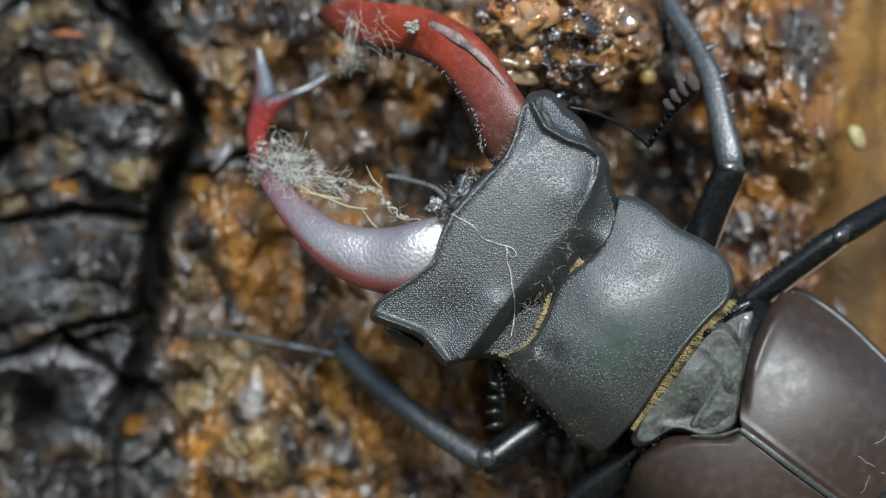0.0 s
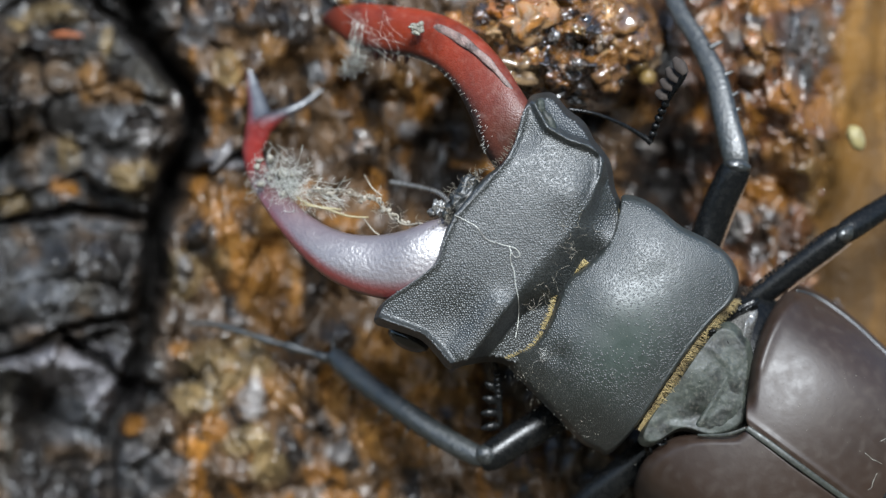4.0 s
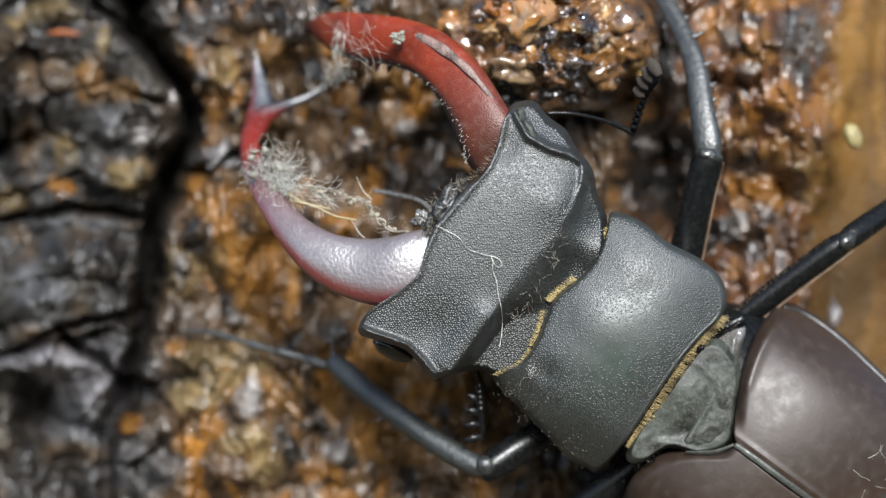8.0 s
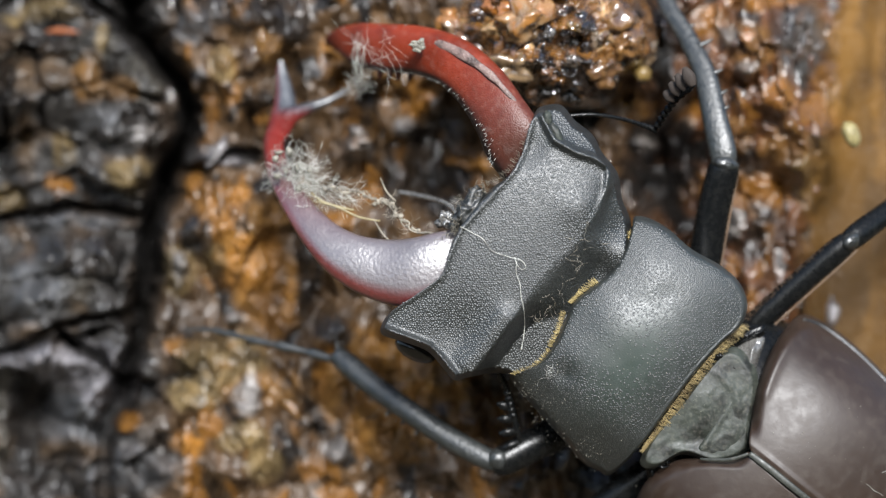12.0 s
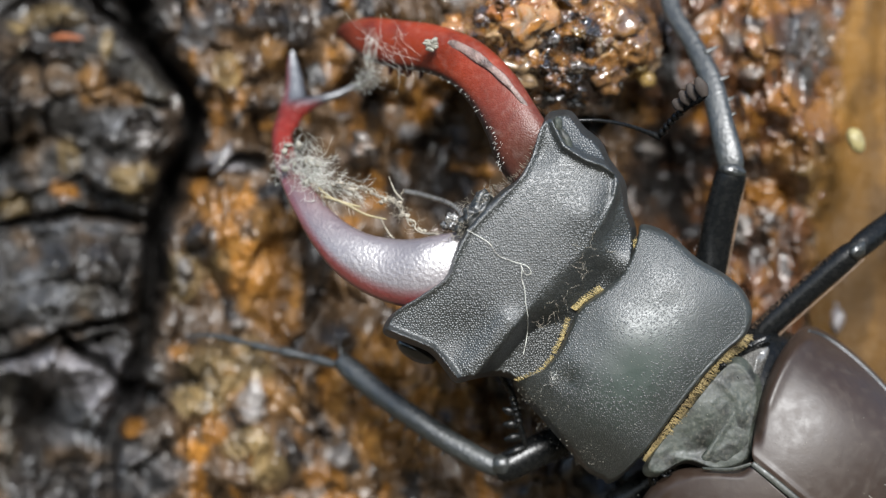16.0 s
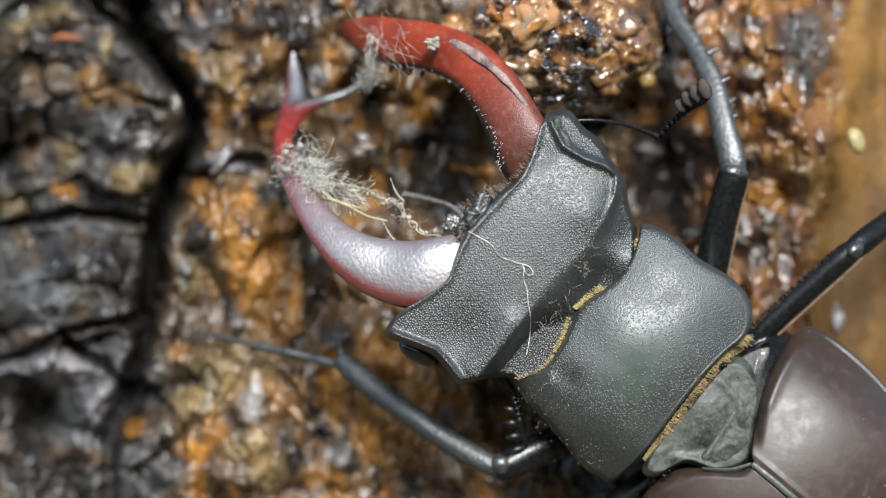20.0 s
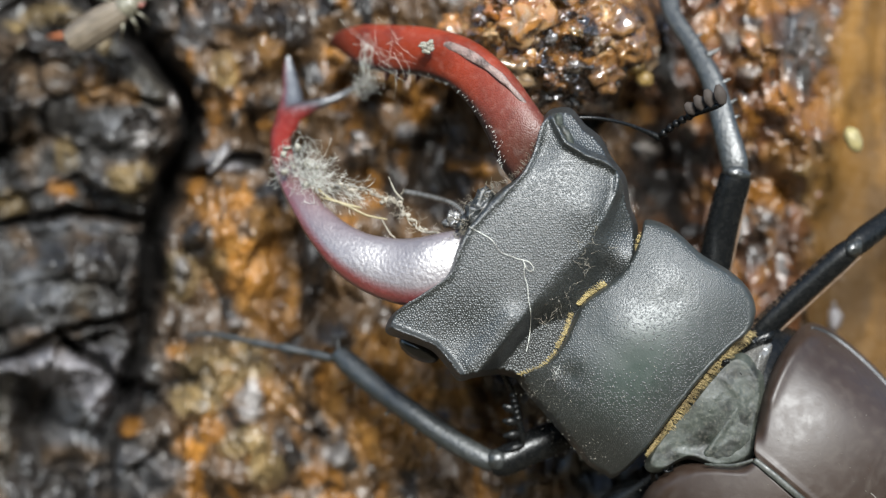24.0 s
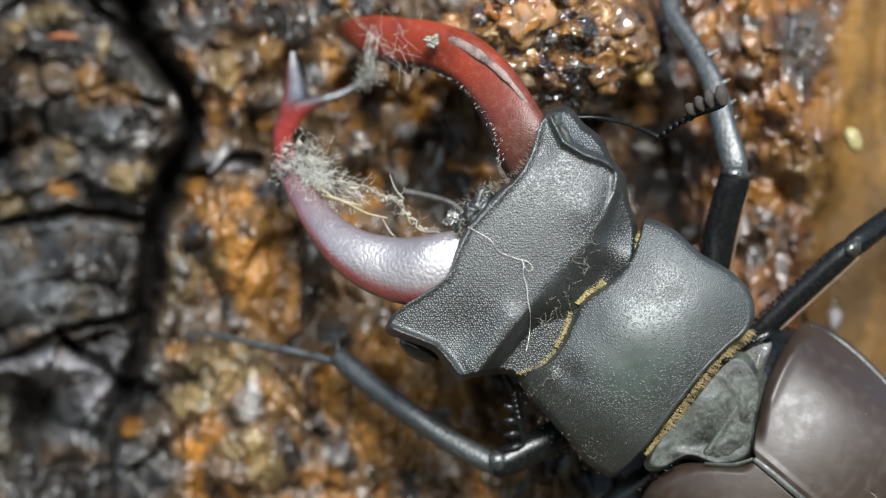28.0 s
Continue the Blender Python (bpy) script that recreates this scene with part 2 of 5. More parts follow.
def granules(outline, centre, height, step, radius, seed, thin=None):
    """Small raised beads all over a domed plate, in one mesh."""
    r2 = np.random.RandomState(seed)
    o = spline(outline, 6, True)
    lo, hi = o.min(0), o.max(0)
    gx, gy = np.meshgrid(np.arange(lo[0], hi[0], step), np.arange(lo[1], hi[1], step * 0.87))
    gx = gx + (np.arange(gx.shape[0]) % 2)[:, None] * step / 2
    gx, gy = gx + r2.uniform(-0.3, 0.3, gx.shape) * step, gy + r2.uniform(-0.3, 0.3, gy.shape) * step
    c = np.array(centre, float)
    keep = inside(c[0] + (gx - c[0]) / 0.955, c[1] + (gy - c[1]) / 0.955, o)
    verts, faces = [], []
    for x, y in zip(gx[keep], gy[keep]):
        if thin and r2.rand() < thin(x, y):
            continue
        r = radius * r2.uniform(0.7, 1.2)
        h, n = height(x, y, 0.5), len(verts)
        sx, sy = height(x + 2, y, 0.5) - h, height(x, y + 2, 0.5) - h
        for q, up in ((1.0, -0.01), (0.72, 0.55)):
            for k in range(6):
                a = math.pi * k / 3 + q
                px, py = x + q * r * math.cos(a), y + q * r * math.sin(a)
                verts.append(spot(px, py, h + (sx * (px - x) + sy * (py - y)) / 2 + up * r * 0.019))
        verts.append(spot(x, y, h + 0.9 * r * 0.019))
        for k in range(6):
            m = (k + 1) % 6
            faces += [(n + k, n + 6 + k, n + 6 + m, n + m), (n + 6 + k, n + 12, n + 6 + m)]
    return verts, faces


def away(x, y, line):
    """Distance from (x, y) to a bent line."""
    best = 1e9
    for (ax, ay), (bx, by) in zip(line, line[1:]):
        dx, dy = bx - ax, by - ay
        t = min(1, max(0, ((x - ax) * dx + (y - ay) * dy) / (dx * dx + dy * dy)))
        best = min(best, math.hypot(x - ax - t * dx, y - ay - t * dy))
    return best


def bump_at(x, y, cx, cy, r, s=None):
    return math.exp(-((x - cx) / r) ** 2 - ((y - cy) / (s or r)) ** 2)


# ---- the trunk: relief and colour of the wet bark ----
def lattice(i, j, seed):
    v = np.sin(i * 127.1 + j * 311.7 + seed * 74.7) * 43758.5453
    return v - np.floor(v)


def vnoise(x, y, size, seed=0):
    x, y = np.asarray(x, float) / size, np.asarray(y, float) / size
    i, j = np.floor(x), np.floor(y)
    u, v = x - i, y - j
    u, v = u * u * (3 - 2 * u), v * v * (3 - 2 * v)
    a = lattice(i, j, seed) * (1 - u) + lattice(i + 1, j, seed) * u
    b = lattice(i, j + 1, seed) * (1 - u) + lattice(i + 1, j + 1, seed) * u
    return a * (1 - v) + b * v


def line_gap(x, y, pts):
    best = np.full(np.shape(x), 1e9)
    for (ax, ay), (bx, by) in zip(pts, pts[1:]):
        dx, dy = bx - ax, by - ay
        t = np.clip(((x - ax) * dx + (y - ay) * dy) / (dx * dx + dy * dy), 0, 1)
        best = np.minimum(best, np.hypot(x - ax - t * dx, y - ay - t * dy))
    return best


def plates(x, y, size, seed):
    """Broken plates: each has a height and a tilt of its own, with a groove round it."""
    x, y = np.asarray(x, float) / size, np.asarray(y, float) / size
    i, j = np.floor(x), np.floor(y)
    f1, f2 = np.full(x.shape, 9.0), np.full(x.shape, 9.0)
    h = np.zeros(x.shape)
    for di in (-1, 0, 1):
        for dj in (-1, 0, 1):
            a, b = i + di, j + dj
            px, py = a + 0.15 + 0.7 * lattice(a, b, seed), b + 0.15 + 0.7 * lattice(a, b, seed + 1)
            d = np.hypot(x - px, y - py)
            t = lattice(a, b, seed + 2) - 0.5 + (lattice(a, b, seed + 3) - 0.5) * (x - px) * 1.6 + (lattice(a, b, seed + 4) - 0.5) * (y - py) * 1.6
            near = d < f1
            f2 = np.where(near, f1, np.minimum(f2, d))
            h = np.where(near, t, h)
            f1 = np.where(near, d, f1)
    return h, np.clip((f2 - f1) / 0.16, 0, 1)


CRACK = ((235, -80), (240, 60), (275, 100), (325, 160), (335, 240), (300, 320), (275, 400), (262, 540), (240, 640), (205, 740), (190, 960))
SIDE_CRACKS = (
    ((-60, 400), (70, 392), (150, 378), (240, 385)), ((-40, 640), (60, 620), (120, 590), (240, 575)),
    ((110, 600), (180, 650), (215, 690)),
    ((330, 305), (420, 280), (460, 285)), ((150, -20), (200, 40), (235, 70)), ((20, 130), (10, 260), (-30, 300)))
DENTS = ((765, 295, 80, 100, 5.5), (1150, 345, 60, 80, 8), (1190, 265, 55, 60, 6), (45, 735, 60, 50, 7), (1090, 205, 60, 40, 4), (660, 180, 60, 40, 3),
         (560, 560, 30, 50, 3), (560, 740, 30, 60, 3), (880, 720, 60, 80, 3), (110, 860, 60, 40, 3))
SWELLS = ((-8, 150, 34, 100, 11), (85, 170, 60, 60, 2), (150, 470, 90, 60, 2), (640, 255, 40, 35, 3), (1330, 120, 110, 110, 4),
          (420, 400, 70, 80, 1.5), (960, 60, 170, 90, 4), (360, 680, 70, 60, 1.5), (150, 740, 60, 40, 2), (1400, 240, 70, 80, 3))


def bark_h(x, y):
    """The height of the bark in mm."""
    x, y = np.asarray(x, float), np.asarray(y, float)
    wx = x + 26 * (vnoise(x, y, 60, 1) - 0.5) + 10 * (vnoise(x, y, 17, 2) - 0.5)
    wy = y + 26 * (vnoise(x, y, 60, 3) - 0.5) + 10 * (vnoise(x, y, 17, 4) - 0.5)
    h = -17.0 - ((x - 1000) * 0.0434) ** 2 / 320
    left = 1 / (1 + np.exp((wx - 300) / 14))
    strip = 1 / (1 + np.exp(-(wx - 1482 + 52 / (1 + np.exp((285 - y) / 22))) / 8))
    rough = 1 - 0.95 * strip
    h = h + rough * (2.6 * (vnoise(wx, wy, 85, 5) - 0.5) + 1.9 * (vnoise(wx, wy, 38, 6) - 0.5) + (1 - 0.35 * left) * (0.45 * (vnoise(wx, wy * 0.6, 17, 7) - 0.5)
                     + 0.22 * (vnoise(x, y, 8, 8) - 0.5) + 0.04 * (vnoise(x, y, 4, 9) - 0.5)))
    t, g = plates(wx * 0.8 + 0.15 * wy, wy, 84, 41)
    h = h + left * (3.0 * t + 0.8 * g - 0.8)
    t, g = plates(wx * 1.1 - 0.35 * wy, wy * 0.8 + 0.3 * wx, 27, 47)
    h = h + left * (0.8 * t + 0.1 * g - 0.1)
    t, g = plates(wx, wy * 0.28, 24, 51)
    h = h + rough * (1 - 0.75 * left) * (1.3 * t + 0.5 * g - 0.5)
    t, g = plates(x + 9 * vnoise(x, y, 9, 61), y * 0.4, 12, 71)
    h = h + rough * (1 - 0.6 * left) * (0.12 * t + 0.05 * g)
    h = h - 13 * np.exp(-(line_gap(wx, wy, CRACK) / (20 - 6 / (1 + np.exp((560 - y) / 25)))) ** 2) * (1 - 0.6 / (1 + np.exp((690 - y) / 25)))
    for c in SIDE_CRACKS:
        h = h - 3.5 * np.exp(-(line_gap(wx, wy, c) / 8) ** 2)
    for cx, cy, a, b, d in DENTS:
        h = h - d * np.exp(-((wx - cx) / a) ** 2 - ((wy - cy) / b) ** 2)
    for cx, cy, a, b, d in SWELLS:
        h = h + d * np.exp(-((wx - cx) / a) ** 2 - ((wy - cy) / b) ** 2)
    for name, zones in ZONES[1:]:
        for cx, cy, a, b in zones:
            h = h + (1.4 if name == "pale" else 1.0) * np.exp(-(((wx - cx) / a) ** 2 + ((wy - cy) / b) ** 2) ** 1.5)
    return h + strip * (0.8 * (vnoise(x, y * 0.15, 30, 21) - 0.5) - 1.0)


ORANGE = ((430, 355, 26, 17), (390, 372, 42, 36), (440, 475, 54, 44), (490, 560, 34, 46), (325, 626, 22, 17), (338, 795, 30, 18), (107, 333, 24, 22), (740, 182, 26, 36),
          (832, 300, 40, 11), (590, 112, 22, 36), (640, 738, 30, 24), (405, 176, 18, 22), (232, 757, 24, 16), (1385, 182, 30, 28), (1330, 14, 40, 18), (1260, 50, 34, 30), (1400, 8, 30, 14))
AMBER = ((690, 230, 30, 30), (165, 150, 26, 48), (480, 100, 30, 30), (700, 150, 34, 30), (220, 165, 30, 20), (500, 690, 34, 40), (840, 740, 40, 40), (480, 400, 36, 30),
         (1300, 250, 34, 34), (1400, 270, 44, 40), (1110, 195, 46, 30), (1330, 90, 40, 40), (900, 800, 60, 50), (1440, 60, 26, 40))
TAN = ((88, 28, 50, 20), (25, 48, 22, 12), (186, 76, 12, 24), (240, 320, 44, 28), (22, 357, 24, 26), (325, 490, 26, 38), (400, 645, 70, 44), (350, 705, 48, 30), (430, 780, 42, 26),
       (400, 128, 22, 30), (380, 470, 20, 30), (120, 270, 22, 30), (470, 830, 30, 30), (1430, 330, 30, 40))
# pale bark, plus wet highlights painted as pale patches
PALE_ZONES = ((1225, 225, 12, 14), (1150, 265, 20, 16), (720, 240, 18, 20), (245, 248, 20, 18), (440, 712, 22, 32), (600, 800, 22, 22), (632, 270, 34, 24), (325, 480, 13, 20), (360, 146, 12, 10), (421, 572, 16, 11),
              (1290, 75, 18, 16), (1200, 172, 18, 30), (1320, 130, 17, 13), (1310, 400, 16, 24), (1250, 200, 9, 12), (405, 165, 10, 10))
GREY = ((180, 215, 32, 30), (130, 402, 92, 13), (60, 530, 62, 56), (140, 750, 60, 44), (240, 842, 86, 34), (345, 60, 34, 34),
        (380, 282, 76, 18), (590, 600, 28, 26), (1420, 80, 44, 60), (1180, 130, 22, 40))
# dark bark, plus the shade of hollows put into the colour
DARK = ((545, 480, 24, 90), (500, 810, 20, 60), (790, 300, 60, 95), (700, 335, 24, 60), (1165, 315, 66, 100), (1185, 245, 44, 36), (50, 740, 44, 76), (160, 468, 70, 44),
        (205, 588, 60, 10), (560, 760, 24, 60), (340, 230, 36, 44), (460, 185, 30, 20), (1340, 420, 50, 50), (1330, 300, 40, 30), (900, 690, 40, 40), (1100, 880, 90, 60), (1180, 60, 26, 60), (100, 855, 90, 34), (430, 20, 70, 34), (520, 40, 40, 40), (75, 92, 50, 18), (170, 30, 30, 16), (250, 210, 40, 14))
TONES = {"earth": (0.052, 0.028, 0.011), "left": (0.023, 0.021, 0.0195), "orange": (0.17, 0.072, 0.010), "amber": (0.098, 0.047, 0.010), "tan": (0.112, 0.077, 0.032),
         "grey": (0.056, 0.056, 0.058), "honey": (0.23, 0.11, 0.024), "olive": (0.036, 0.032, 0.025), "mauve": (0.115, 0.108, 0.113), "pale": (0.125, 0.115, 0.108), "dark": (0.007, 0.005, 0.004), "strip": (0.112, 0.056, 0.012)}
HONEY = ((650, 640, 80, 56), (770, 660, 80, 60), (700, 770, 74, 56), (600, 700, 40, 50), (480, 530, 50, 60), (430, 460, 40, 36))
OLIVE = ((265, 135, 40, 44), (60, 525, 100, 44), (8, 760, 10, 110), (170, 90, 40, 30))
MAUVE = ((105, 640, 105, 30), (190, 692, 46, 34), (100, 660, 60, 26), (60, 645, 50, 20), (400, 290, 40, 14))
ZONES = (("honey", HONEY), ("dark", DARK), ("olive", OLIVE), ("amber", AMBER), ("grey", GREY), ("mauve", MAUVE), ("orange", ORANGE), ("tan", TAN), ("pale", PALE_ZONES))


def bark_tone(x, y):
    """The bark's colour, with crack and hollow shade and wet highlights painted in."""
    x, y = np.asarray(x, float), np.asarray(y, float)
    wx = x + 40 * (vnoise(x, y, 45, 31) - 0.5) + 16 * (vnoise(x, y, 14, 32) - 0.5)
    wy = y + 40 * (vnoise(x, y, 45, 33) - 0.5) + 16 * (vnoise(x, y, 14, 34) - 0.5)
    left = (1 / (1 + np.exp((wx - 300) / 12)))[..., None]
    c = np.array(TONES["earth"]) * (1 - left) + np.array(TONES["left"]) * left
    brown = np.clip(3 * (vnoise(wx, wy, 50, 35) - 0.52), 0, 1)[..., None] * left
    c = c * (1 - brown) + np.array((0.05, 0.032, 0.018)) * brown
    ruddy = (1 / (1 + np.exp((1140 - wx) / 14)))[..., None]
    c = c * (1 - ruddy) + np.array((0.066, 0.026, 0.008)) * ruddy
    tx, ty = 0.55 * x + 0.45 * wx, 0.55 * y + 0.45 * wy
    n = np.where(x > 300, vnoise(wx, wy * 0.45, 22, 36), vnoise(wx, wy, 30, 36))[..., None]
    c = c * (0.4 + 1.15 * n)
    patch = vnoise(wx, wy * 0.5, 34, 37)
    c = np.where((patch > 0.72)[..., None] & (x > 330)[..., None], np.array(TONES["orange"]) * 0.7, c)
    c = np.where((patch < 0.2)[..., None], np.array(TONES["dark"]), c)
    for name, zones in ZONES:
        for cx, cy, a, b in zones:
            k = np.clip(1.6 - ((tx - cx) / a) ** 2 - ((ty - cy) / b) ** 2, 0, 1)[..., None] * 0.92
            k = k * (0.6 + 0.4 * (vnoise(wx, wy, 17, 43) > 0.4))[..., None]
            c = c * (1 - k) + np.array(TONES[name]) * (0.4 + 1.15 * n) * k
    c = c * (1 - ruddy * np.array((0.06, 0.10, 0.16)))
    # shade inside the cracks, painted near black
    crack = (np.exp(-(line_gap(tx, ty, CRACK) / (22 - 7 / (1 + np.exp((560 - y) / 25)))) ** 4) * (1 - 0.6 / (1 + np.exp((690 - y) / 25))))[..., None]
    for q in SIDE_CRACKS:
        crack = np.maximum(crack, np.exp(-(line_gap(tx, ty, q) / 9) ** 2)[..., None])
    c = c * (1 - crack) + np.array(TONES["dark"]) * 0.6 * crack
    strip = (1 / (1 + np.exp(-(wx - 1482 + 52 / (1 + np.exp((285 - y) / 22))) / 6)))[..., None]
    streak = (0.7 + 0.6 * vnoise(wx, y * 0.12, 22, 39))[..., None]
    return c * (1 - strip) + np.array(TONES["strip"]) * streak * strip * (1 - 0.4 / (1 + np.exp((330 - y) / 40)))[..., None]


def build_trunk():
    xs, ys = np.arange(-150, 1740, 3.5), np.arange(-130, 1030, 3.5)
    gx, gy = np.meshgrid(xs, ys)
    h = bark_h(gx, gy)
    k = (FAR - h * 0.001) * PER
    v = np.stack([(gx - 784) * k, -h * 0.001, (441 - gy) * k], -1).reshape(-1, 3)
    nx, ny = len(xs), len(ys)
    idx = np.arange(nx * ny).reshape(ny, nx)
    q = np.stack([idx[:-1, :-1], idx[1:, :-1], idx[1:, 1:], idx[:-1, 1:]], -1).reshape(-1, 4)
    rim = list(idx[0]) + list(idx[1:, -1]) + list(idx[-1, -2::-1]) + list(idx[-2:0:-1, 0])
    back = v[rim] * np.array([1.0, 0, 1.0]) + np.array([0, 0.055, 0])
    n0 = len(v)
    faces = [tuple(int(i) for i in f) for f in q]
    m = len(rim)
    faces += [(int(rim[i]), int(rim[(i + 1) % m]), n0 + (i + 1) % m, n0 + i) for i in range(m)]
    faces.append(tuple(n0 + i for i in range(m)))
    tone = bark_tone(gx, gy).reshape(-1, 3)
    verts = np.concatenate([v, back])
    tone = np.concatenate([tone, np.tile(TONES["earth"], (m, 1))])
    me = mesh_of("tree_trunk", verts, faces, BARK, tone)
    for m2 in (SLATE, WOOD, DAMP):
        me.materials.append(m2)
    mid = gx[:-1, :-1].ravel()
    edge = 1482 - 52 / (1 + np.exp((285 - gy[:-1, :-1].ravel()) / 22)) + 24 * (vnoise(mid, gy[:-1, :-1].ravel(), 40, 31) - 0.5)
    kind = np.where(mid < 292, 1, np.where(mid > edge, 2, np.where(mid < 860, 3, 0)))
    me.polygons.foreach_set("material_index", np.concatenate([kind, np.zeros(len(me.polygons) - len(kind), int)]).astype(np.int32))
    ob = new("tree_trunk", me)
    HOME[ob.name] = Vector()
    return tagged(ob, "wet cracked tree bark, grey plates beside orange-brown rotting wood", "tree trunk", "", "structure")


trunk = build_trunk()


def build_surroundings():
    """Unseen: the trunk's rest, the ground under it, a thicket added to darken reflections."""
    verts, faces = [], []
    n, rows = 48, 60
    for j in range(rows + 1):
        z = -1.2 + 3.4 * j / rows
        for i in range(n):
            a = 2 * math.pi * i / n
            r = 0.15 + 0.05 * math.exp(-(z + 1.2) / 0.25) + 0.008 * noise.noise(Vector((math.cos(a) * 4, math.sin(a) * 4, z * 2)))
            verts.append((r * math.cos(a), 0.2 + r * math.sin(a), z))
    for j in range(rows):
        for i in range(n):
            faces.append((j * n + i, j * n + (i + 1) % n, (j + 1) * n + (i + 1) % n, (j + 1) * n + i))
    part("stem", verts, faces, TRUNK, trunk, "grey-brown bark of the whole stem")
    # ground out of view, toned pale to bounce fill light
    rings = (0.0, 1, 2, 4, 7, 12, 25, 60, 200)
    verts, faces = [], []
    for r in rings:
        for i in range(40):
            a = 2 * math.pi * i / 40
            x, y = r * math.cos(a), r * math.sin(a)
            verts.append((x, y, -1.2 + 0.06 * noise.noise(Vector((x, y, 0)) * 0.6)))
    for j in range(len(rings) - 1):
        for i in range(40):
            faces.append((j * 40 + i, j * 40 + (i + 1) % 40, (j + 1) * 40 + (i + 1) % 40, (j + 1) * 40 + i))
    tagged(part("ground", verts, faces, SOIL), "brown leaf-litter floor, out of view, for bounced light", "ground", "", "structure")
    # foliage wall added behind the lens so the shells reflect dark green
    verts, faces = [], []
    n, rows = 160, 26
    for j in range(rows + 1):
        for i in range(n + 1):
            a = math.pi * (1.0 + i / n)
            z = -1.3 + 2.0 * j / rows
            p = Vector((math.cos(a) * 5, math.sin(a) * 5, z * 1.4))
            r = 6.5 + 1.0 * noise.noise(p * 0.5) + 0.5 * noise.noise(p * 1.7) - 0.5 * (j / rows) ** 3
            verts.append((r * math.cos(a), r * math.sin(a), z + (0.35 * noise.noise(p * 0.7) + 0.2 * noise.noise(p * 2.3)) * j / rows))
    m = n + 1
    for j in range(rows):
        for i in range(n):
            faces.append((j * m + i, j * m + i + 1, (j + 1) * m + i + 1, (j + 1) * m + i))
    tagged(part("backdrop", verts, faces, LEAVES), "dark green thicket added out of view to darken reflections", "thicket", "", "structure")


build_surroundings()


def crumb_mesh(seed):
    bm = bmesh.new()
    bmesh.ops.create_icosphere(bm, subdivisions=2, radius=1.0)
    for v in bm.verts:
        k = 1 + 0.75 * noise.noise(v.co * 1.3 + Vector((seed * 5.3, 0, 0))) + 0.45 * noise.noise(v.co * 3.1 + Vector((0, seed * 3.7, 0)))
        v.co = v.co * k
        v.co.y *= 0.55
    me = bpy.data.meshes.new("bark_crumb")
    bm.to_mesh(me)
    bm.free()
    me.polygons.foreach_set("use_smooth", [True] * len(me.polygons))
    me.materials.append(CRUMB)
    return me


def build_crumbs():
    rng = random.Random(5)
    kinds = [crumb_mesh(i) for i in range(10)]
    made = 0
    while made < 150:
        x, y = rng.uniform(-60, 1480), rng.uniform(-60, 940)
        if x < 300 and rng.random() < 0.93:
            continue
        if (300 < x < 780 or x > 1130) and rng.random() < 0.5:
            continue
        if 780 < x < 1400 and y > 500 and rng.random() < 0.7:
            continue
        h = float(bark_h(np.array([x]), np.array([y]))[0])
        c = bark_tone(np.array([x]), np.array([y]))[0]
        if c[0] < 0.014:
            continue
        if x > 1130:
            c = np.array(rng.choice(((0.13, 0.043, 0.010), (0.16, 0.062, 0.012), (0.05, 0.019, 0.008), (0.09, 0.03, 0.009), (0.02, 0.011, 0.008), (0.10, 0.085, 0.08))))
        r = rng.choice((6, 7, 8, 10, 12, 15, 19, 22)) * rng.uniform(0.8, 1.2)
        ob = new("bark_crumb", rng.choice(kinds))
        ob.parent = trunk
        ob.location = spot(x, y, h - r * 0.0434 * 0.22)
        ob.rotation_euler = (rng.uniform(-0.5, 0.5), rng.gauss(0, 0.5), rng.uniform(-0.5, 0.5))
        s = r * 0.0000434
        ob.scale = (s * rng.uniform(0.7, 1.1), s, s * (rng.uniform(0.8, 1.5) if x > 1100 else rng.uniform(1.2, 2.4)))
        c = c * rng.uniform(0.6, 1.25)
        ob.color = (float(c[0]), float(c[1]), float(c[2]), 1)
        made += 1


# ---- the stag beetle ----
BODY_PIVOT, HEAD_PIVOT = spot(1180, 640, 0), spot(980, 440, 0)
beetle = thing("stag_beetle", spot(1180, 640, -15), "black stag beetle with red-brown antler jaws, clinging to wet bark", "beetle")

# head
HEAD_LINE = ((985, 189), (1010, 191), (1033, 218), (1062, 242), (1080, 275), (1106, 312), (1114, 360), (1128, 402), (1122, 470),
             (1080, 530), (1048, 565), (1024, 620), (985, 662), (938, 676), (890, 662), (842, 668), (812, 674), (792, 652), (765, 622),
             (722, 604), (686, 592), (684, 574), (702, 550), (745, 522), (790, 488), (806, 445), (822, 408), (850, 372), (885, 335),
             (915, 312), (940, 270), (953, 225), (966, 197))
CANTHUS = ((976, 208), (998, 252), (1035, 274), (1070, 286), (1094, 303), (1090, 340), (1072, 385), (1048, 418))
LEFT_RIM = ((690, 580), (730, 596), (768, 612), (800, 645), (815, 665))
FRONT_RIM = ((700, 552), (748, 524), (795, 490), (812, 445), (830, 408), (858, 378), (892, 342), (930, 300), (948, 262), (960, 215))


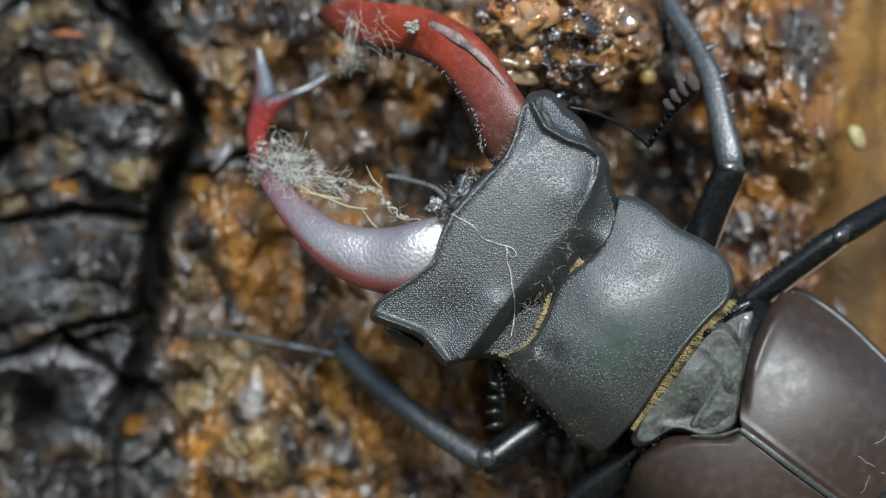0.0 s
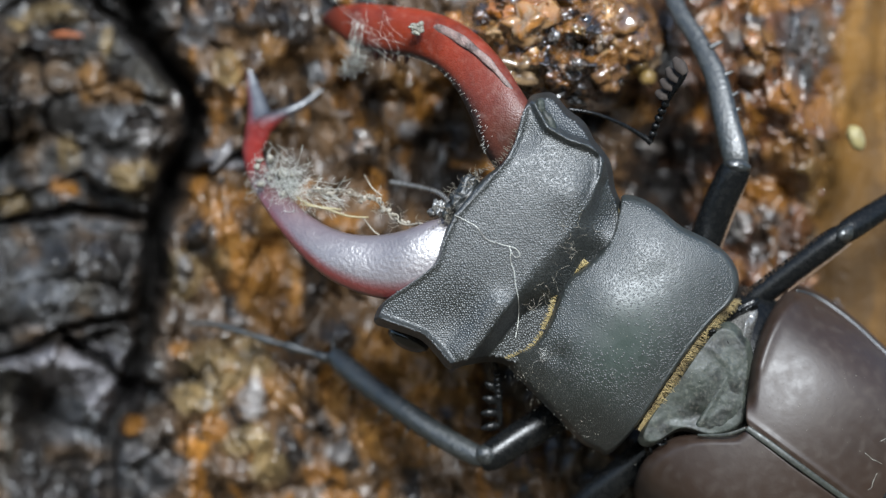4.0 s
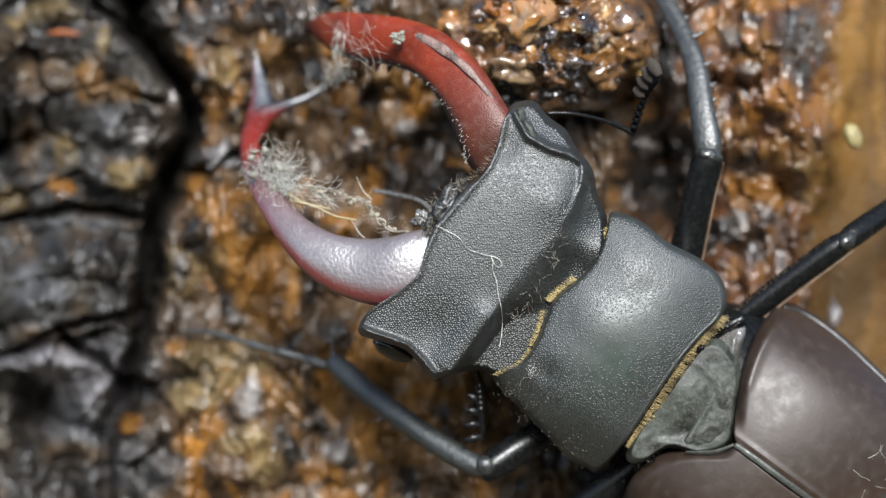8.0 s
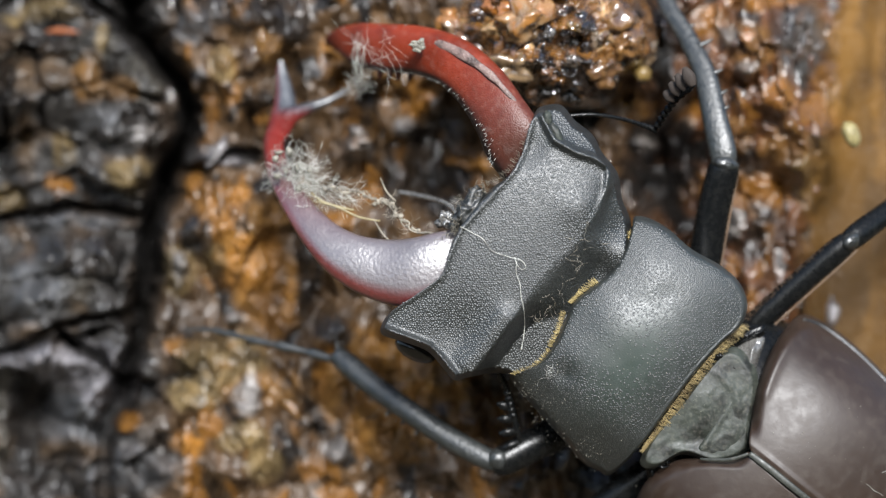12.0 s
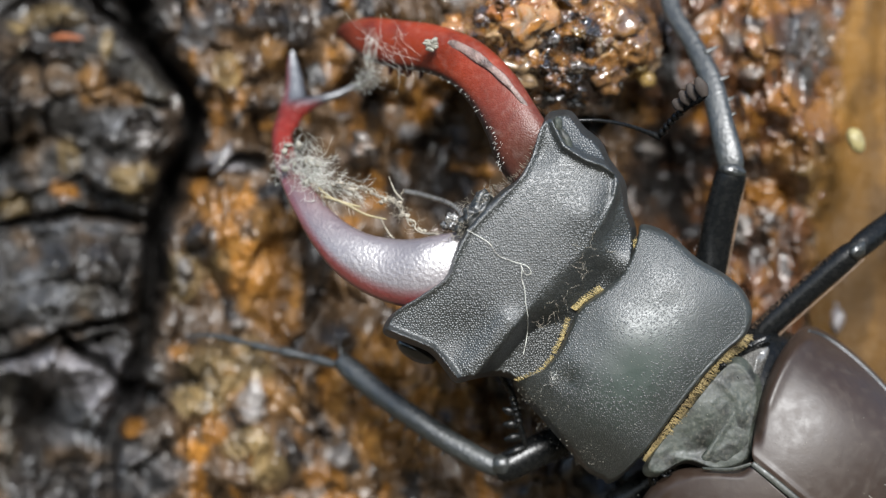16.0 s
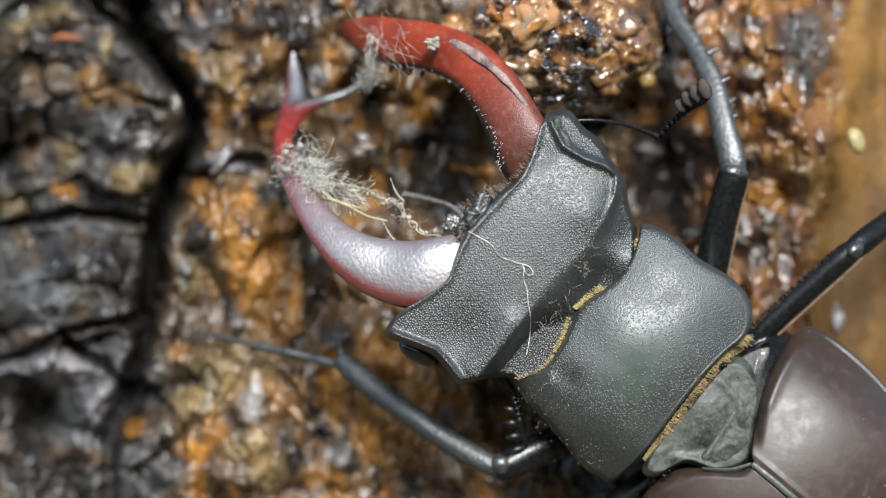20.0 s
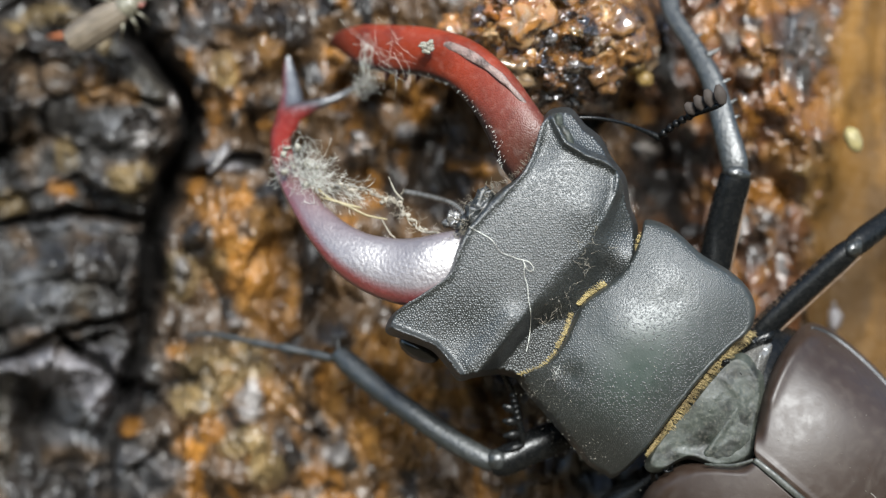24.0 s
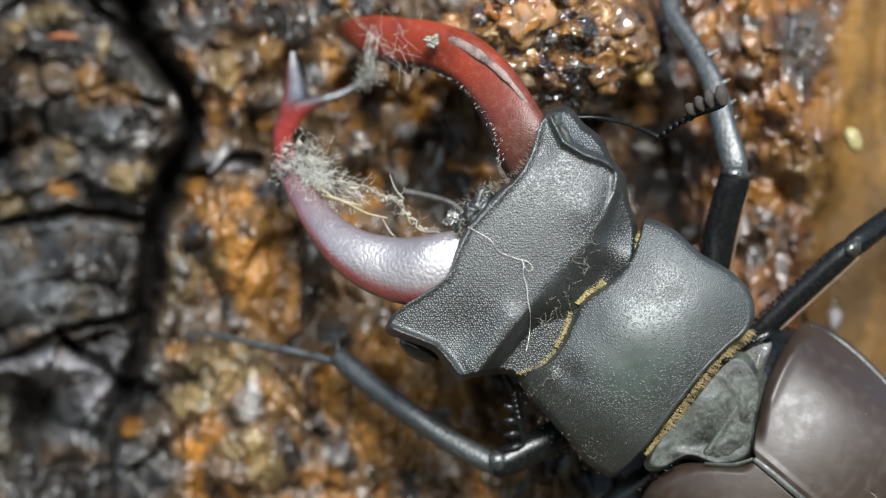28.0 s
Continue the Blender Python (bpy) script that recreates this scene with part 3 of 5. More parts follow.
def head_h(x, y, s):
    a = ((x - 900) * 0.766 + (y - 440) * 0.643)
    b = (-(x - 900) * 0.643 + (y - 440) * 0.766)
    h = 2.6 - (b / 330) ** 2 * 2.2 - (a / 190) ** 2 * 0.9
    h -= 2.4 * (max(0.0, s - 0.95) / 0.05) ** 1.4
    h += 0.75 * math.exp(-(away(x, y, CANTHUS) / 7.5) ** 2) * (1 - min(1, max(0, (y - 335) / 85))) + 0.2 * math.exp(-(away(x, y, FRONT_RIM) / 6) ** 2)
    h += 0.6 * math.exp(-(away(x, y, LEFT_RIM) / 6) ** 2) * 1.3
    outside = (x - 1045) * 0.62 - (y - 279) * 0.78
    h -= 0.75 / (1 + math.exp(-(outside - 14) / 11)) * (1 if y < 420 else 0)
    out2 = x - 1094 + (y - 303) * 0.36
    h -= 1.5 / (1 + math.exp(-(out2 - 10) / 8)) / (1 + math.exp((y - 430) / 12))
    h += 0.5 * math.exp(-(away(x, y, ((838, 648), (862, 620), (893, 582), (905, 568))) / 24) ** 2) + 0.25 * bump_at(x, y, 985, 330, 110) - 0.5 * bump_at(x, y, 815, 585, 50) + 0.4 * bump_at(x, y, 1040, 370, 40)
    q = min(1, max(0, (a - 98 + 12 * math.exp(-(b / 70) ** 2)) / (58 + 34 * math.exp(-((b + 10) / 60) ** 2) - 30 / (1 + math.exp(-(b - 45) / 12)))))
    h -= 3.0 * q * q * (3 - 2 * q) * (0.3 + 0.7 / (1 + math.exp(-(b + 95) / 14)))
    h -= 0.5 * bump_at(x, y, 955, 265, 30)
    return h


v, f = shell(HEAD_LINE, (915, 440), head_h, 4.5, 12, 90)
head = part("head", v, f, HEAD, beetle, "broad finely granular black head", origin=HEAD_PIVOT)
v, f = granules(HEAD_LINE, (915, 440), head_h, 4.5, 2.2, 21)
part("bead_crust", v, f, BEAD, head, "fine beads all over the head", kind="stuff")

v, f = merge(ball(1054, 262, -3.0, 20, 20, 1.2, 0, 1), )
part("eye", v, f, EYE, head, "glossy black eye")
v, f = merge(ball(986, 214, head_h(986, 214, 0.9) + 0.1, 8, 16, 0.5, 0.2, 3, turn=-8), ball(1000, 240, head_h(1000, 240, 0.9) + 0.05, 9, 24, 0.35, 0.2, 5, turn=-28))
part("brow_knob", v, f, PLATE, head, "glossy olive-green knob on the brow")
v, f = merge(ball(742, 618, -3.2, 40, 20, 1.4, 0, 2, turn=28))
part("eye", v, f, EYE, head, "glossy black eye")
v, f = merge(ball(845, 372, 0.4, 34, 22, 0.9, 0.5, 3, 28, 18, -55), ball(856, 345, 0.2, 16, 12, 0.7, 0.6, 4),
             ball(822, 392, 0.0, 20, 12, 0.7, 0.6, 5, turn=-50))
part("upper_lip", v, f, HEAD, head, "small rough grey-black upper lip")
v, f = tube(((715, 338, -9, 7), (750, 345, -8, 9), (800, 360, -5, 9), (825, 385, -3, 10)), 6, 8, 0.9)
part("feeler_palp", v, f, SKIN, head, "thin grey mouth feeler")
v, f = merge(ball(802, 388, -1.4, 12, 14, 0.6, 0.7, 8, 20, 14), ball(790, 396, -1.6, 9, 7, 0.4, 0.6, 9))
part("feeler_palp", v, f, SKIN, head, "short shiny mouth feeler")


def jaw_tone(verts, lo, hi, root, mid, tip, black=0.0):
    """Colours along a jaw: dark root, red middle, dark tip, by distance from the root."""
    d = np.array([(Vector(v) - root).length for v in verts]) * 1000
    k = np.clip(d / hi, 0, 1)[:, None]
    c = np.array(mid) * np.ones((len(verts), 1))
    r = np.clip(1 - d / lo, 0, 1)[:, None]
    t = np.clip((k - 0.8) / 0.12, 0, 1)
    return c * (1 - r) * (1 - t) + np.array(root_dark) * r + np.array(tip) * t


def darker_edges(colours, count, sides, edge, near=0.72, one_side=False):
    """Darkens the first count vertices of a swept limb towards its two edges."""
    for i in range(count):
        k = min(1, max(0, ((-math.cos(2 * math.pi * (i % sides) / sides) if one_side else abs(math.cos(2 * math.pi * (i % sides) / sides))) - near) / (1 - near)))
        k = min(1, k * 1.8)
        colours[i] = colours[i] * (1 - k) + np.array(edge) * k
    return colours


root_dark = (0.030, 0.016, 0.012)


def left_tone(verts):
    """Plum root paled by a painted silver sheen, bright red below the fork, blue-grey tips."""
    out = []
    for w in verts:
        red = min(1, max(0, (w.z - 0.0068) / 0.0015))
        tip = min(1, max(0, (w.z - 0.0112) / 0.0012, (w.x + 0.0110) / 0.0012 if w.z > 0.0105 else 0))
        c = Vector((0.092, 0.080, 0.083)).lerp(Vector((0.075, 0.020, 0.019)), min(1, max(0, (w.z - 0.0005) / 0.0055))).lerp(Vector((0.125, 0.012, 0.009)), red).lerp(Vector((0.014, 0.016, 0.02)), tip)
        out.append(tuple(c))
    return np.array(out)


# jaw of the beetle's left side: broad root, sickle curve inward, forked tip
JAW_L = ((860, 452, -1.6, 100), (800, 464, -1.2, 112), (745, 480, -1.4, 124), (685, 473, -2.0, 112), (625, 447, -2.5, 90), (575, 402, -3.6, 66),
         (535, 345, -5.3, 50), (508, 288, -7.6, 42), (500, 240, -11.0, 37), (512, 210, -13.0, 46), (522, 182, -14.3, 48),
         (523, 152, -15.0, 35), (520, 124, -15.6, 24), (518, 104, -15.9, 14), (518, 92, -16.0, 5))
jl = tube(JAW_L, 9, 28, 0.5, roll=6, square=0.75)
tooth = tube(((518, 200, -13.6, 40), (545, 186, -14.2, 30), (572, 177, -14.7, 20), (605, 166, -15.1, 15), (640, 146, -15.5, 6)), 7, 14, 0.9)
v, f = merge(jl, tooth)
HEAD_JAW = sum((Vector(w) for w in v), Vector()) / len(v)
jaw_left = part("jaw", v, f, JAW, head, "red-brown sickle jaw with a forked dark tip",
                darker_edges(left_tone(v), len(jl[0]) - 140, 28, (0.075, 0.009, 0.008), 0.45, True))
jaw_left.data.materials.append(REDJAW)
for q in jaw_left.data.polygons:
    q.material_index = 1 if 0.0068 < (q.center + HEAD_JAW).z < 0.0118 else 0
JAW_R = ((965, 312, -1.6, 116), (928, 254, -1.0, 116), (906, 210, -1.2, 104), (872, 153, -2.4, 98), (824, 106, -4.0, 94), (766, 82, -6.0, 90),
         (708, 74, -8.2, 90), (662, 66, -10.6, 82), (632, 58, -13.0, 58), (612, 56, -15.0, 36), (598, 60, -16.4, 14))
jr = tube(JAW_R, 9, 28, 0.55, roll=-18, square=0.8)
teeth = [tube(((x, y, h, 15), (x - 2, y + 10, h - 0.2, 9), (x - 4, y + 17, h - 0.3, 3)), 3, 8, 0.8)
         for x, y, h in ((748, 118, -7.0), (726, 116, -7.6), (712, 114, -8.0), (694, 112, -8.8))]
ridge = tube(((946, 206, -0.05, 6), (928, 178, -0.1, 10), (908, 152, -0.38, 9), (890, 132, -0.82, 15), (871, 115, -1.35, 13), (846, 96, -2.1, 19), (820, 80, -3.0, 16), (796, 70, -3.9, 18), (770, 62, -4.9, 13), (730, 50, -6.7, 6)), 5, 10, 0.42)
v, f = merge(jr, *teeth)
# near-black inner edge: the shadow line under it, painted on
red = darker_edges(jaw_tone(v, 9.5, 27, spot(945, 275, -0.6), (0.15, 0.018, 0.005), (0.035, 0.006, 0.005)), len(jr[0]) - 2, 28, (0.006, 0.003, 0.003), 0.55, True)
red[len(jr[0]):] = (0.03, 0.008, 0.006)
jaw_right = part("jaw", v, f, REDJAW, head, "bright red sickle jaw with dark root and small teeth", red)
v, f = ridge
part("jaw_ridge", v, f, RIDGE, jaw_right, "dusty grey worn upper ridge")


def wisps(rng, places, count, reach, width, curl=0.5):
    """Fine bent fibres scattered round places."""
    out = []
    for _ in range(count):
        x, y, h, r = rng.choice(places)
        x, y, h = x + rng.gauss(0, r), y + rng.gauss(0, r), h + rng.gauss(0, 0.5)
        a = rng.uniform(0, 6.3)
        line = [(x, y, h, width)]
        for _k in range(4):
            a += rng.gauss(0, curl)
            d = reach * rng.uniform(0.5, 1.2) / 4
            x, y, h = x + d * math.cos(a), y + d * math.sin(a), h + rng.gauss(0, 0.25)
            line.append((x, y, h, width * rng.uniform(0.5, 1)))
        out.append(tube(line, 3, 4, 1.0))
    return merge(*out)


rng = random.Random(3)
v, f = wisps(rng, ((520, 272, -6.0, 10), (532, 290, -5.3, 13), (548, 310, -4.6, 14), (570, 325, -4.2, 14), (508, 300, -6.3, 6), (550, 262, -6.4, 10)), 230, 40, 0.6, 0.8)
drape = []
for _ in range(110):
    x, y, h = rng.choice(((540, 300, -5.0), (565, 318, -4.4), (590, 328, -4.1), (612, 332, -4.0), (555, 285, -5.4)))
    x, y, a = x + rng.gauss(0, 12), y + rng.gauss(0, 9), rng.gauss(0.45, 0.45)
    line = []
    for _k in range(5):
        line.append((x, y, h + rng.gauss(0, 0.15), rng.uniform(0.4, 0.8)))
        a += rng.gauss(0, 0.3)
        x, y = x + 11 * math.cos(a), y + 11 * math.sin(a)
    drape.append(tube(line, 3, 4, 1.0))
v, f = merge((v, f), *drape)
jaw_tuft = part("fibre_tuft", v, f, FIBRE, head, "matted pale plant fibres stuck on the jaw", kind="stuff")
v, f = merge(*[ball(510 + rng.uniform(-14, 55), 285 + rng.uniform(-30, 40), -6.0 + rng.uniform(-0.6, 1.0), rng.uniform(4, 9), rng.uniform(4, 9), 0.3, 0.5, i, 10, 6) for i in range(16)])
jaw_mud = part("mud_crust", v, f, DUST, head, "dried grey-green mud flecks", kind="stuff")
v, f = merge(tube(((570, 345, -4, 3), (610, 358, -3.8, 4), (650, 378, -3.6, 4), (686, 386, -3.4, 3)), 4, 7),
             tube(((565, 330, -4.3, 4), (590, 350, -4, 5), (640, 365, -3.8, 4)), 4, 6))
jaw_straw = part("straw", v, f, STRAW, head, "yellow straw thread")
chain = ((595, 322, -4), (625, 330, -4), (650, 335, -3.8), (675, 350, -3.6), (700, 352, -3.4), (715, 375, -3), (735, 398, -2.6), (765, 412, -2), (798, 424, -1))
fine = spline(chain, 3)
v, f = merge(*[tube([(x + rng.gauss(0, 3), y + rng.gauss(0, 3), h + rng.gauss(0, 0.15), rng.uniform(1.2, 4.5)) for x, y, h in fine], 3, 6) for _ in range(2)],
             *[ball(x + rng.gauss(0, 2), y + rng.gauss(0, 2), h, rng.uniform(2.5, 5.5), rng.uniform(2, 4), 0.12, 0.8, i, 10, 8, rng.uniform(0, 90)) for i, (x, y, h) in enumerate(fine)],
             wisps(rng, [(x, y, h, 6) for x, y, h in chain], 70, 26, 0.8, 0.8),
             tube(((690, 310, -3.5, 2), (700, 335, -3.4, 3), (715, 352, -3.3, 3)), 4, 5), tube(((676, 385, -3.4, 2), (690, 410, -3.2, 3), (700, 420, -3, 2)), 4, 5))
jaw_strand = part("fibre_strand", v, f, KNOT, head, "dry knotted plant fibre strand between the jaws")
v, f = merge(wisps(rng, ((648, 132, -8.6, 9), (640, 140, -8.8, 8), (660, 126, -8.4, 8)), 70, 26, 0.5, 0.8),
             wisps(rng, ((690, 85, -6.4, 18), (720, 80, -5.6, 16), (668, 70, -7.0, 12)), 26, 60, 0.45, 0.25),
             *[tube(((x, 50 + rng.uniform(-8, 20), -7.0, 0.6), (x + rng.gauss(-3, 4), 85, -7.2, 0.7), (650 + rng.gauss(0, 7), 130, -8.4, 0.7)), 4, 4) for x in [rng.gauss(660, 7) for _ in range(12)]])
red_tuft = part("fibre_tuft", v, f, FIBRE, head, "thin pale fibres on the red jaw", kind="stuff")
v, f = wisps(rng, ((838, 365, 1.2, 9), (852, 345, 1.2, 9), (825, 395, 0.8, 8), (812, 420, 0.6, 6), (870, 335, 1.4, 8)), 90, 22, 0.6, 0.9)
part("fibre_tuft", v, f, KNOT, head, "fine grey fluff on the mouth", kind="stuff")
v, f = merge(*[ball(770 + rng.gauss(0, 10), 72 + rng.gauss(0, 6), -3.3, rng.uniform(4, 8), rng.uniform(3, 6), 0.25, 0.5, i, 8, 6) for i in range(12)])
red_mud = part("mud_crust", v, f, DUST, head, "dried grey mud on the red jaw", kind="stuff")
v, f = merge(*[tube([(x, y, head_h(x, y, 0.5) + lift + 0.08, 1.4) for x, y, lift in s], 5, 6) for s in (
    ((828, 402, 0.2), (852, 415, 0.1), (868, 425, 0.1), (880, 442, 0.1), (889, 449, 0.12), (915, 458, 0.1), (935, 464, 0.15), (943, 476, 0.15), (935, 480, 0.15), (927, 470, 0.2), (924, 459, 0.15)),
    ((927, 466, 0.12), (926, 486, 0.1), (932, 506, 0.1), (934, 530, 0.14), (938, 552, 0.2), (938, 580, 0.45), (935, 604, 0.9), (931, 622, 1.2)))])
part("fibre", v, f, FIBRE, head, "white curled fibre lying on the head")
v, f = merge(*[tube(((x, y, h, 0.7), (x + 3 * math.cos(a), y + 4 * math.sin(a), h + 0.1, 1), (x + 9 * math.cos(a), y + 9 * math.sin(a), h + h + 0.1, 0.5)), 2, 4)
               for x, y, h, a in [(s[0] + rng.gauss(0, 2), s[1] + rng.gauss(0, 2), 0.6, rng.uniform(3.2, 4.6)) for s in spline(((868, 332), (890, 325), (912, 312), (930, 290), (945, 258)), 14)]])
part("bristle_fringe", v, f, KNOT, head, "short pale bristles at the jaw root", kind="stuff")

inner = spline(((884, 300, 0.4), (868, 232, -0.6), (842, 186, -2.0), (806, 148, -3.6), (768, 128, -5.4), (722, 118, -7.2)), 30)
v, f = merge(*[tube(((x, y, h, 0.9), (x - rng.uniform(1, 5), y + rng.uniform(1, 5), h + 0.25, 0.5)), 2, 4)
               for x, y, h in [(q[0] + abs(rng.gauss(0, 9)), q[1] - abs(rng.gauss(0, 7)), q[2]) for q in inner]])
red_hair = part("bristle_fringe", v, f, FIBRE, head, "tiny pale hairs along the red jaw", kind="stuff")
LEFT_JAW_PIECES, RIGHT_JAW_PIECES = (jaw_left, jaw_tuft, jaw_mud, jaw_straw, jaw_strand), (jaw_right, red_tuft, red_mud, red_hair)

# neck shield
PRON_LINE = ((1141, 388), (1135, 405), (1126, 435), (1105, 474), (1068, 507), (1030, 536), (1012, 570), (992, 612), (962, 646), (925, 661),
             (912, 668), (940, 705), (972, 742), (1006, 782), (1040, 822), (1068, 838), (1083, 846), (1112, 826), (1152, 782), (1200, 718), (1250, 656),
             (1292, 612), (1326, 582), (1336, 545), (1322, 508), (1290, 478), (1240, 448), (1200, 412), (1168, 393))


def pron_h(x, y, s):
    a = ((x - 1130) * 0.766 + (y - 610) * 0.643)
    b = (-(x - 1130) * 0.643 + (y - 610) * 0.766)
    h = 2.0 - (b / 200) ** 2 * (2.7 if b > 0 else 1.5) - max(0.0, abs(b) - 120) ** 2 / (5200 if b > 0 else 14000) - (a / 150) ** 2 * 2.2
    h -= 1.1 * (max(0.0, s - 0.92) / 0.08) ** 2
    h += (0.42 if a > 60 else 0.2) * math.exp(-((s - 0.965) / 0.016) ** 2)
    h -= 0.08 * math.exp(-(away(x, y, ((1168, 540), (1205, 522))) / 20) ** 2) + 0.3 * bump_at(x, y, 1010, 665, 20)
    return h + 0.15 * (noise.noise(Vector((x, y, 0)) * 0.012))


v, f = shell(PRON_LINE, (1135, 610), pron_h, 4.0, 8, 40)
# green foliage reflection at the centre is painted into the shell's colour
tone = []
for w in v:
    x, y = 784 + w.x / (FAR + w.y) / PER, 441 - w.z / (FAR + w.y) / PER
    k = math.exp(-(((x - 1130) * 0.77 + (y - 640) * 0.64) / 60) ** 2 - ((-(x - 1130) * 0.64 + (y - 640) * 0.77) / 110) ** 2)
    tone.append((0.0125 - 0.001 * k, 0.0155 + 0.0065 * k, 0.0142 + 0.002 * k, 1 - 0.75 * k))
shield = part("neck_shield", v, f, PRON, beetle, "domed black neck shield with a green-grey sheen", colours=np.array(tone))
v, f = granules(PRON_LINE, (1135, 610), pron_h, 4.2, 1.75, 22, lambda x, y: bump_at(x, y, 1120, 640, 85))
part("bead_crust", v, f, BEAD, shield, "fine beads on the neck shield", kind="stuff")


def fringe(line, n, length, towards, rise, width, jitter):
    """A row of short bristles along a line."""
    s = spline(line, max(2, n // (len(line) - 1)))
    out = []
    for q in s:
        a = towards + rng.gauss(0, jitter)
        x, y, h = q[0] + rng.gauss(0, 0.8), q[1] + rng.gauss(0, 0.8), q[2]
        d = length * rng.uniform(0.65, 1.15)
        out.append(tube(((x, y, h, width), (x + d * 0.6 * math.cos(a), y + d * 0.6 * math.sin(a), h + rise * 0.7, width * 0.8), (x + d * math.cos(a), y + d * math.sin(a), h + rise, width * 0.25)), 2, 4))
    return merge(*out)


v, f = merge(fringe(((1134, 416, -1.2), (1126, 440, -1.0), (1106, 474, -0.8)), 110, 7, 3.7, 0.1, 0.8, 0.2),
             fringe(((1074, 503, -0.6), (1045, 522, -0.5), (1025, 540, -0.5)), 110, 12, 3.75, 0.12, 1.0, 0.25),
             fringe(((1014, 556, -0.6), (1002, 588, -0.7), (988, 616, -0.9)), 90, 9, 3.5, 0.1, 1.0, 0.22),
             fringe(((985, 622, -0.8), (962, 646, -0.9), (920, 664, -1.3)), 90, 7, 3.9, 0.1, 0.8, 0.22))
part("bristle_fringe", v, f, HAIR, beetle, "pale yellow bristle fringe at the neck shield's front", kind="stuff")
v, f = merge(fringe(((1324, 585, -2.4), (1288, 617, -1.7), (1246, 663, -1.2), (1200, 722, -1.1), (1156, 781, -1.8), (1142, 803, -2.4)), 430, 17, 0.55, -0.2, 0.7, 0.3))
part("bristle_fringe", v, f, GOLD, beetle, "golden bristle fringe at the neck shield's rear", kind="stuff")


def specks(height, places, count, seed):
    """Dust grains lying on a plate."""
    r2 = random.Random(seed)
    out = []
    while len(out) < count:
        cx, cy, sx, sy = r2.choice(places)
        x, y = r2.gauss(cx, sx), r2.gauss(cy, sy)
        r = r2.choice((0.3, 0.3, 0.35, 0.4, 0.4, 0.5, 0.6, 0.9))
        out.append(ball(x, y, height(x, y, 0.5) + 0.02, r, r, r * 0.04, 0.4, len(out), 6, 4))
    return merge(*out)


v, f = specks(pron_h, ((990, 715, 32, 26), (1040, 775, 30, 25), (1110, 720, 45, 45), (1010, 650, 26, 24), (1190, 680, 40, 40), (1120, 560, 60, 60), (975, 725, 18, 16), (1050, 800, 16, 14), (945, 690, 16, 10)), 820, 4)
part("dust", v, f, DUST, beetle, "pale dust grains", kind="stuff")

r3 = random.Random(17)
v, f = wisps(r3, [(x, y, pron_h(x, y, 0.5) + 0.25, 5) for x, y in ((988, 660), (995, 668), (984, 672))], 16, 26, 0.6, 0.9)
part("fibre_tuft", v, f, FIBRE, beetle, "small white tangle of fibres on the neck shield", kind="stuff")
v, f = wisps(r3, [(x, y, head_h(x, y, 0.5) + 0.3, 12) for x, y in ((1012, 478), (1030, 455), (985, 530), (960, 560), (1050, 430))], 46, 26, 0.35, 0.6)
part("fibre_tuft", v, f, KNOT, head, "thin grey fluff on the back of the head", kind="stuff")

# neck, chest and belly under the shells
v, f = merge(ball(1000, 560, -4.5, 120, 95, 3.2, 0.05, 1, 24, 14, -50))
part("neck", v, f, LEG, beetle, "dark neck membrane")
v, f = merge(ball(1160, 640, -8.5, 150, 190, 6.0, 0.04, 2, 28, 18, -50), ball(1330, 760, -8.8, 190, 200, 6.4, 0.04, 3, 28, 18, -50))
part("chest", v, f, LEG, beetle, "black underside of the chest")
v, f = merge(ball(1560, 975, -8.2, 380, 215, 6.6, 0.02, 4, 32, 18, 40))
part("belly", v, f, LEG, beetle, "dark underside of the belly")
v, f = shell(((1300, 625), (1345, 655), (1352, 700), (1340, 760), (1330, 810), (1275, 828), (1215, 812), (1165, 835), (1140, 825), (1160, 785), (1215, 720)), (1250, 745),
             lambda x, y, s: (-1.6 - 0.8 * max(0, s - 0.9) / 0.1 + 0.5 * bump_at(x, y, 1250, 715, 45) - 0.4 * bump_at(x, y, 1265, 785, 30, 12)
                              + 0.14 * math.exp(-(away(x, y, ((1200, 800), (1235, 806), (1265, 825))) / 7) ** 2)
                              + 0.16 * math.exp(-(away(x, y, ((1275, 660), (1312, 702), (1318, 735))) / 8) ** 2)
                              + 0.05 * noise.noise(Vector((x, y, 0)) / 14)), 3.0, 10, 40)
part("middle_plate", v, f, PLATE, beetle, "grey-green plate behind the neck shield")
v, f = shell(((1308, 712), (1326, 735), (1338, 770), (1336, 803), (1314, 819), (1280, 824), (1250, 816), (1240, 806), (1262, 775), (1285, 740)), (1300, 780),
             lambda x, y, s: -1.45 - 0.35 * s ** 3 - 0.5 * bump_at(x, y, 1325, 812, 24) + 0.25 * math.exp(-(away(x, y, ((1304, 718), (1278, 755), (1250, 800))) / 8) ** 2) + 0.04 * noise.noise(Vector((x, y, 3)) / 9), 2.0, 8, 20)
part("scutellum", v, f, PLATE, beetle, "small shiny shield-shaped plate between the wing cases")
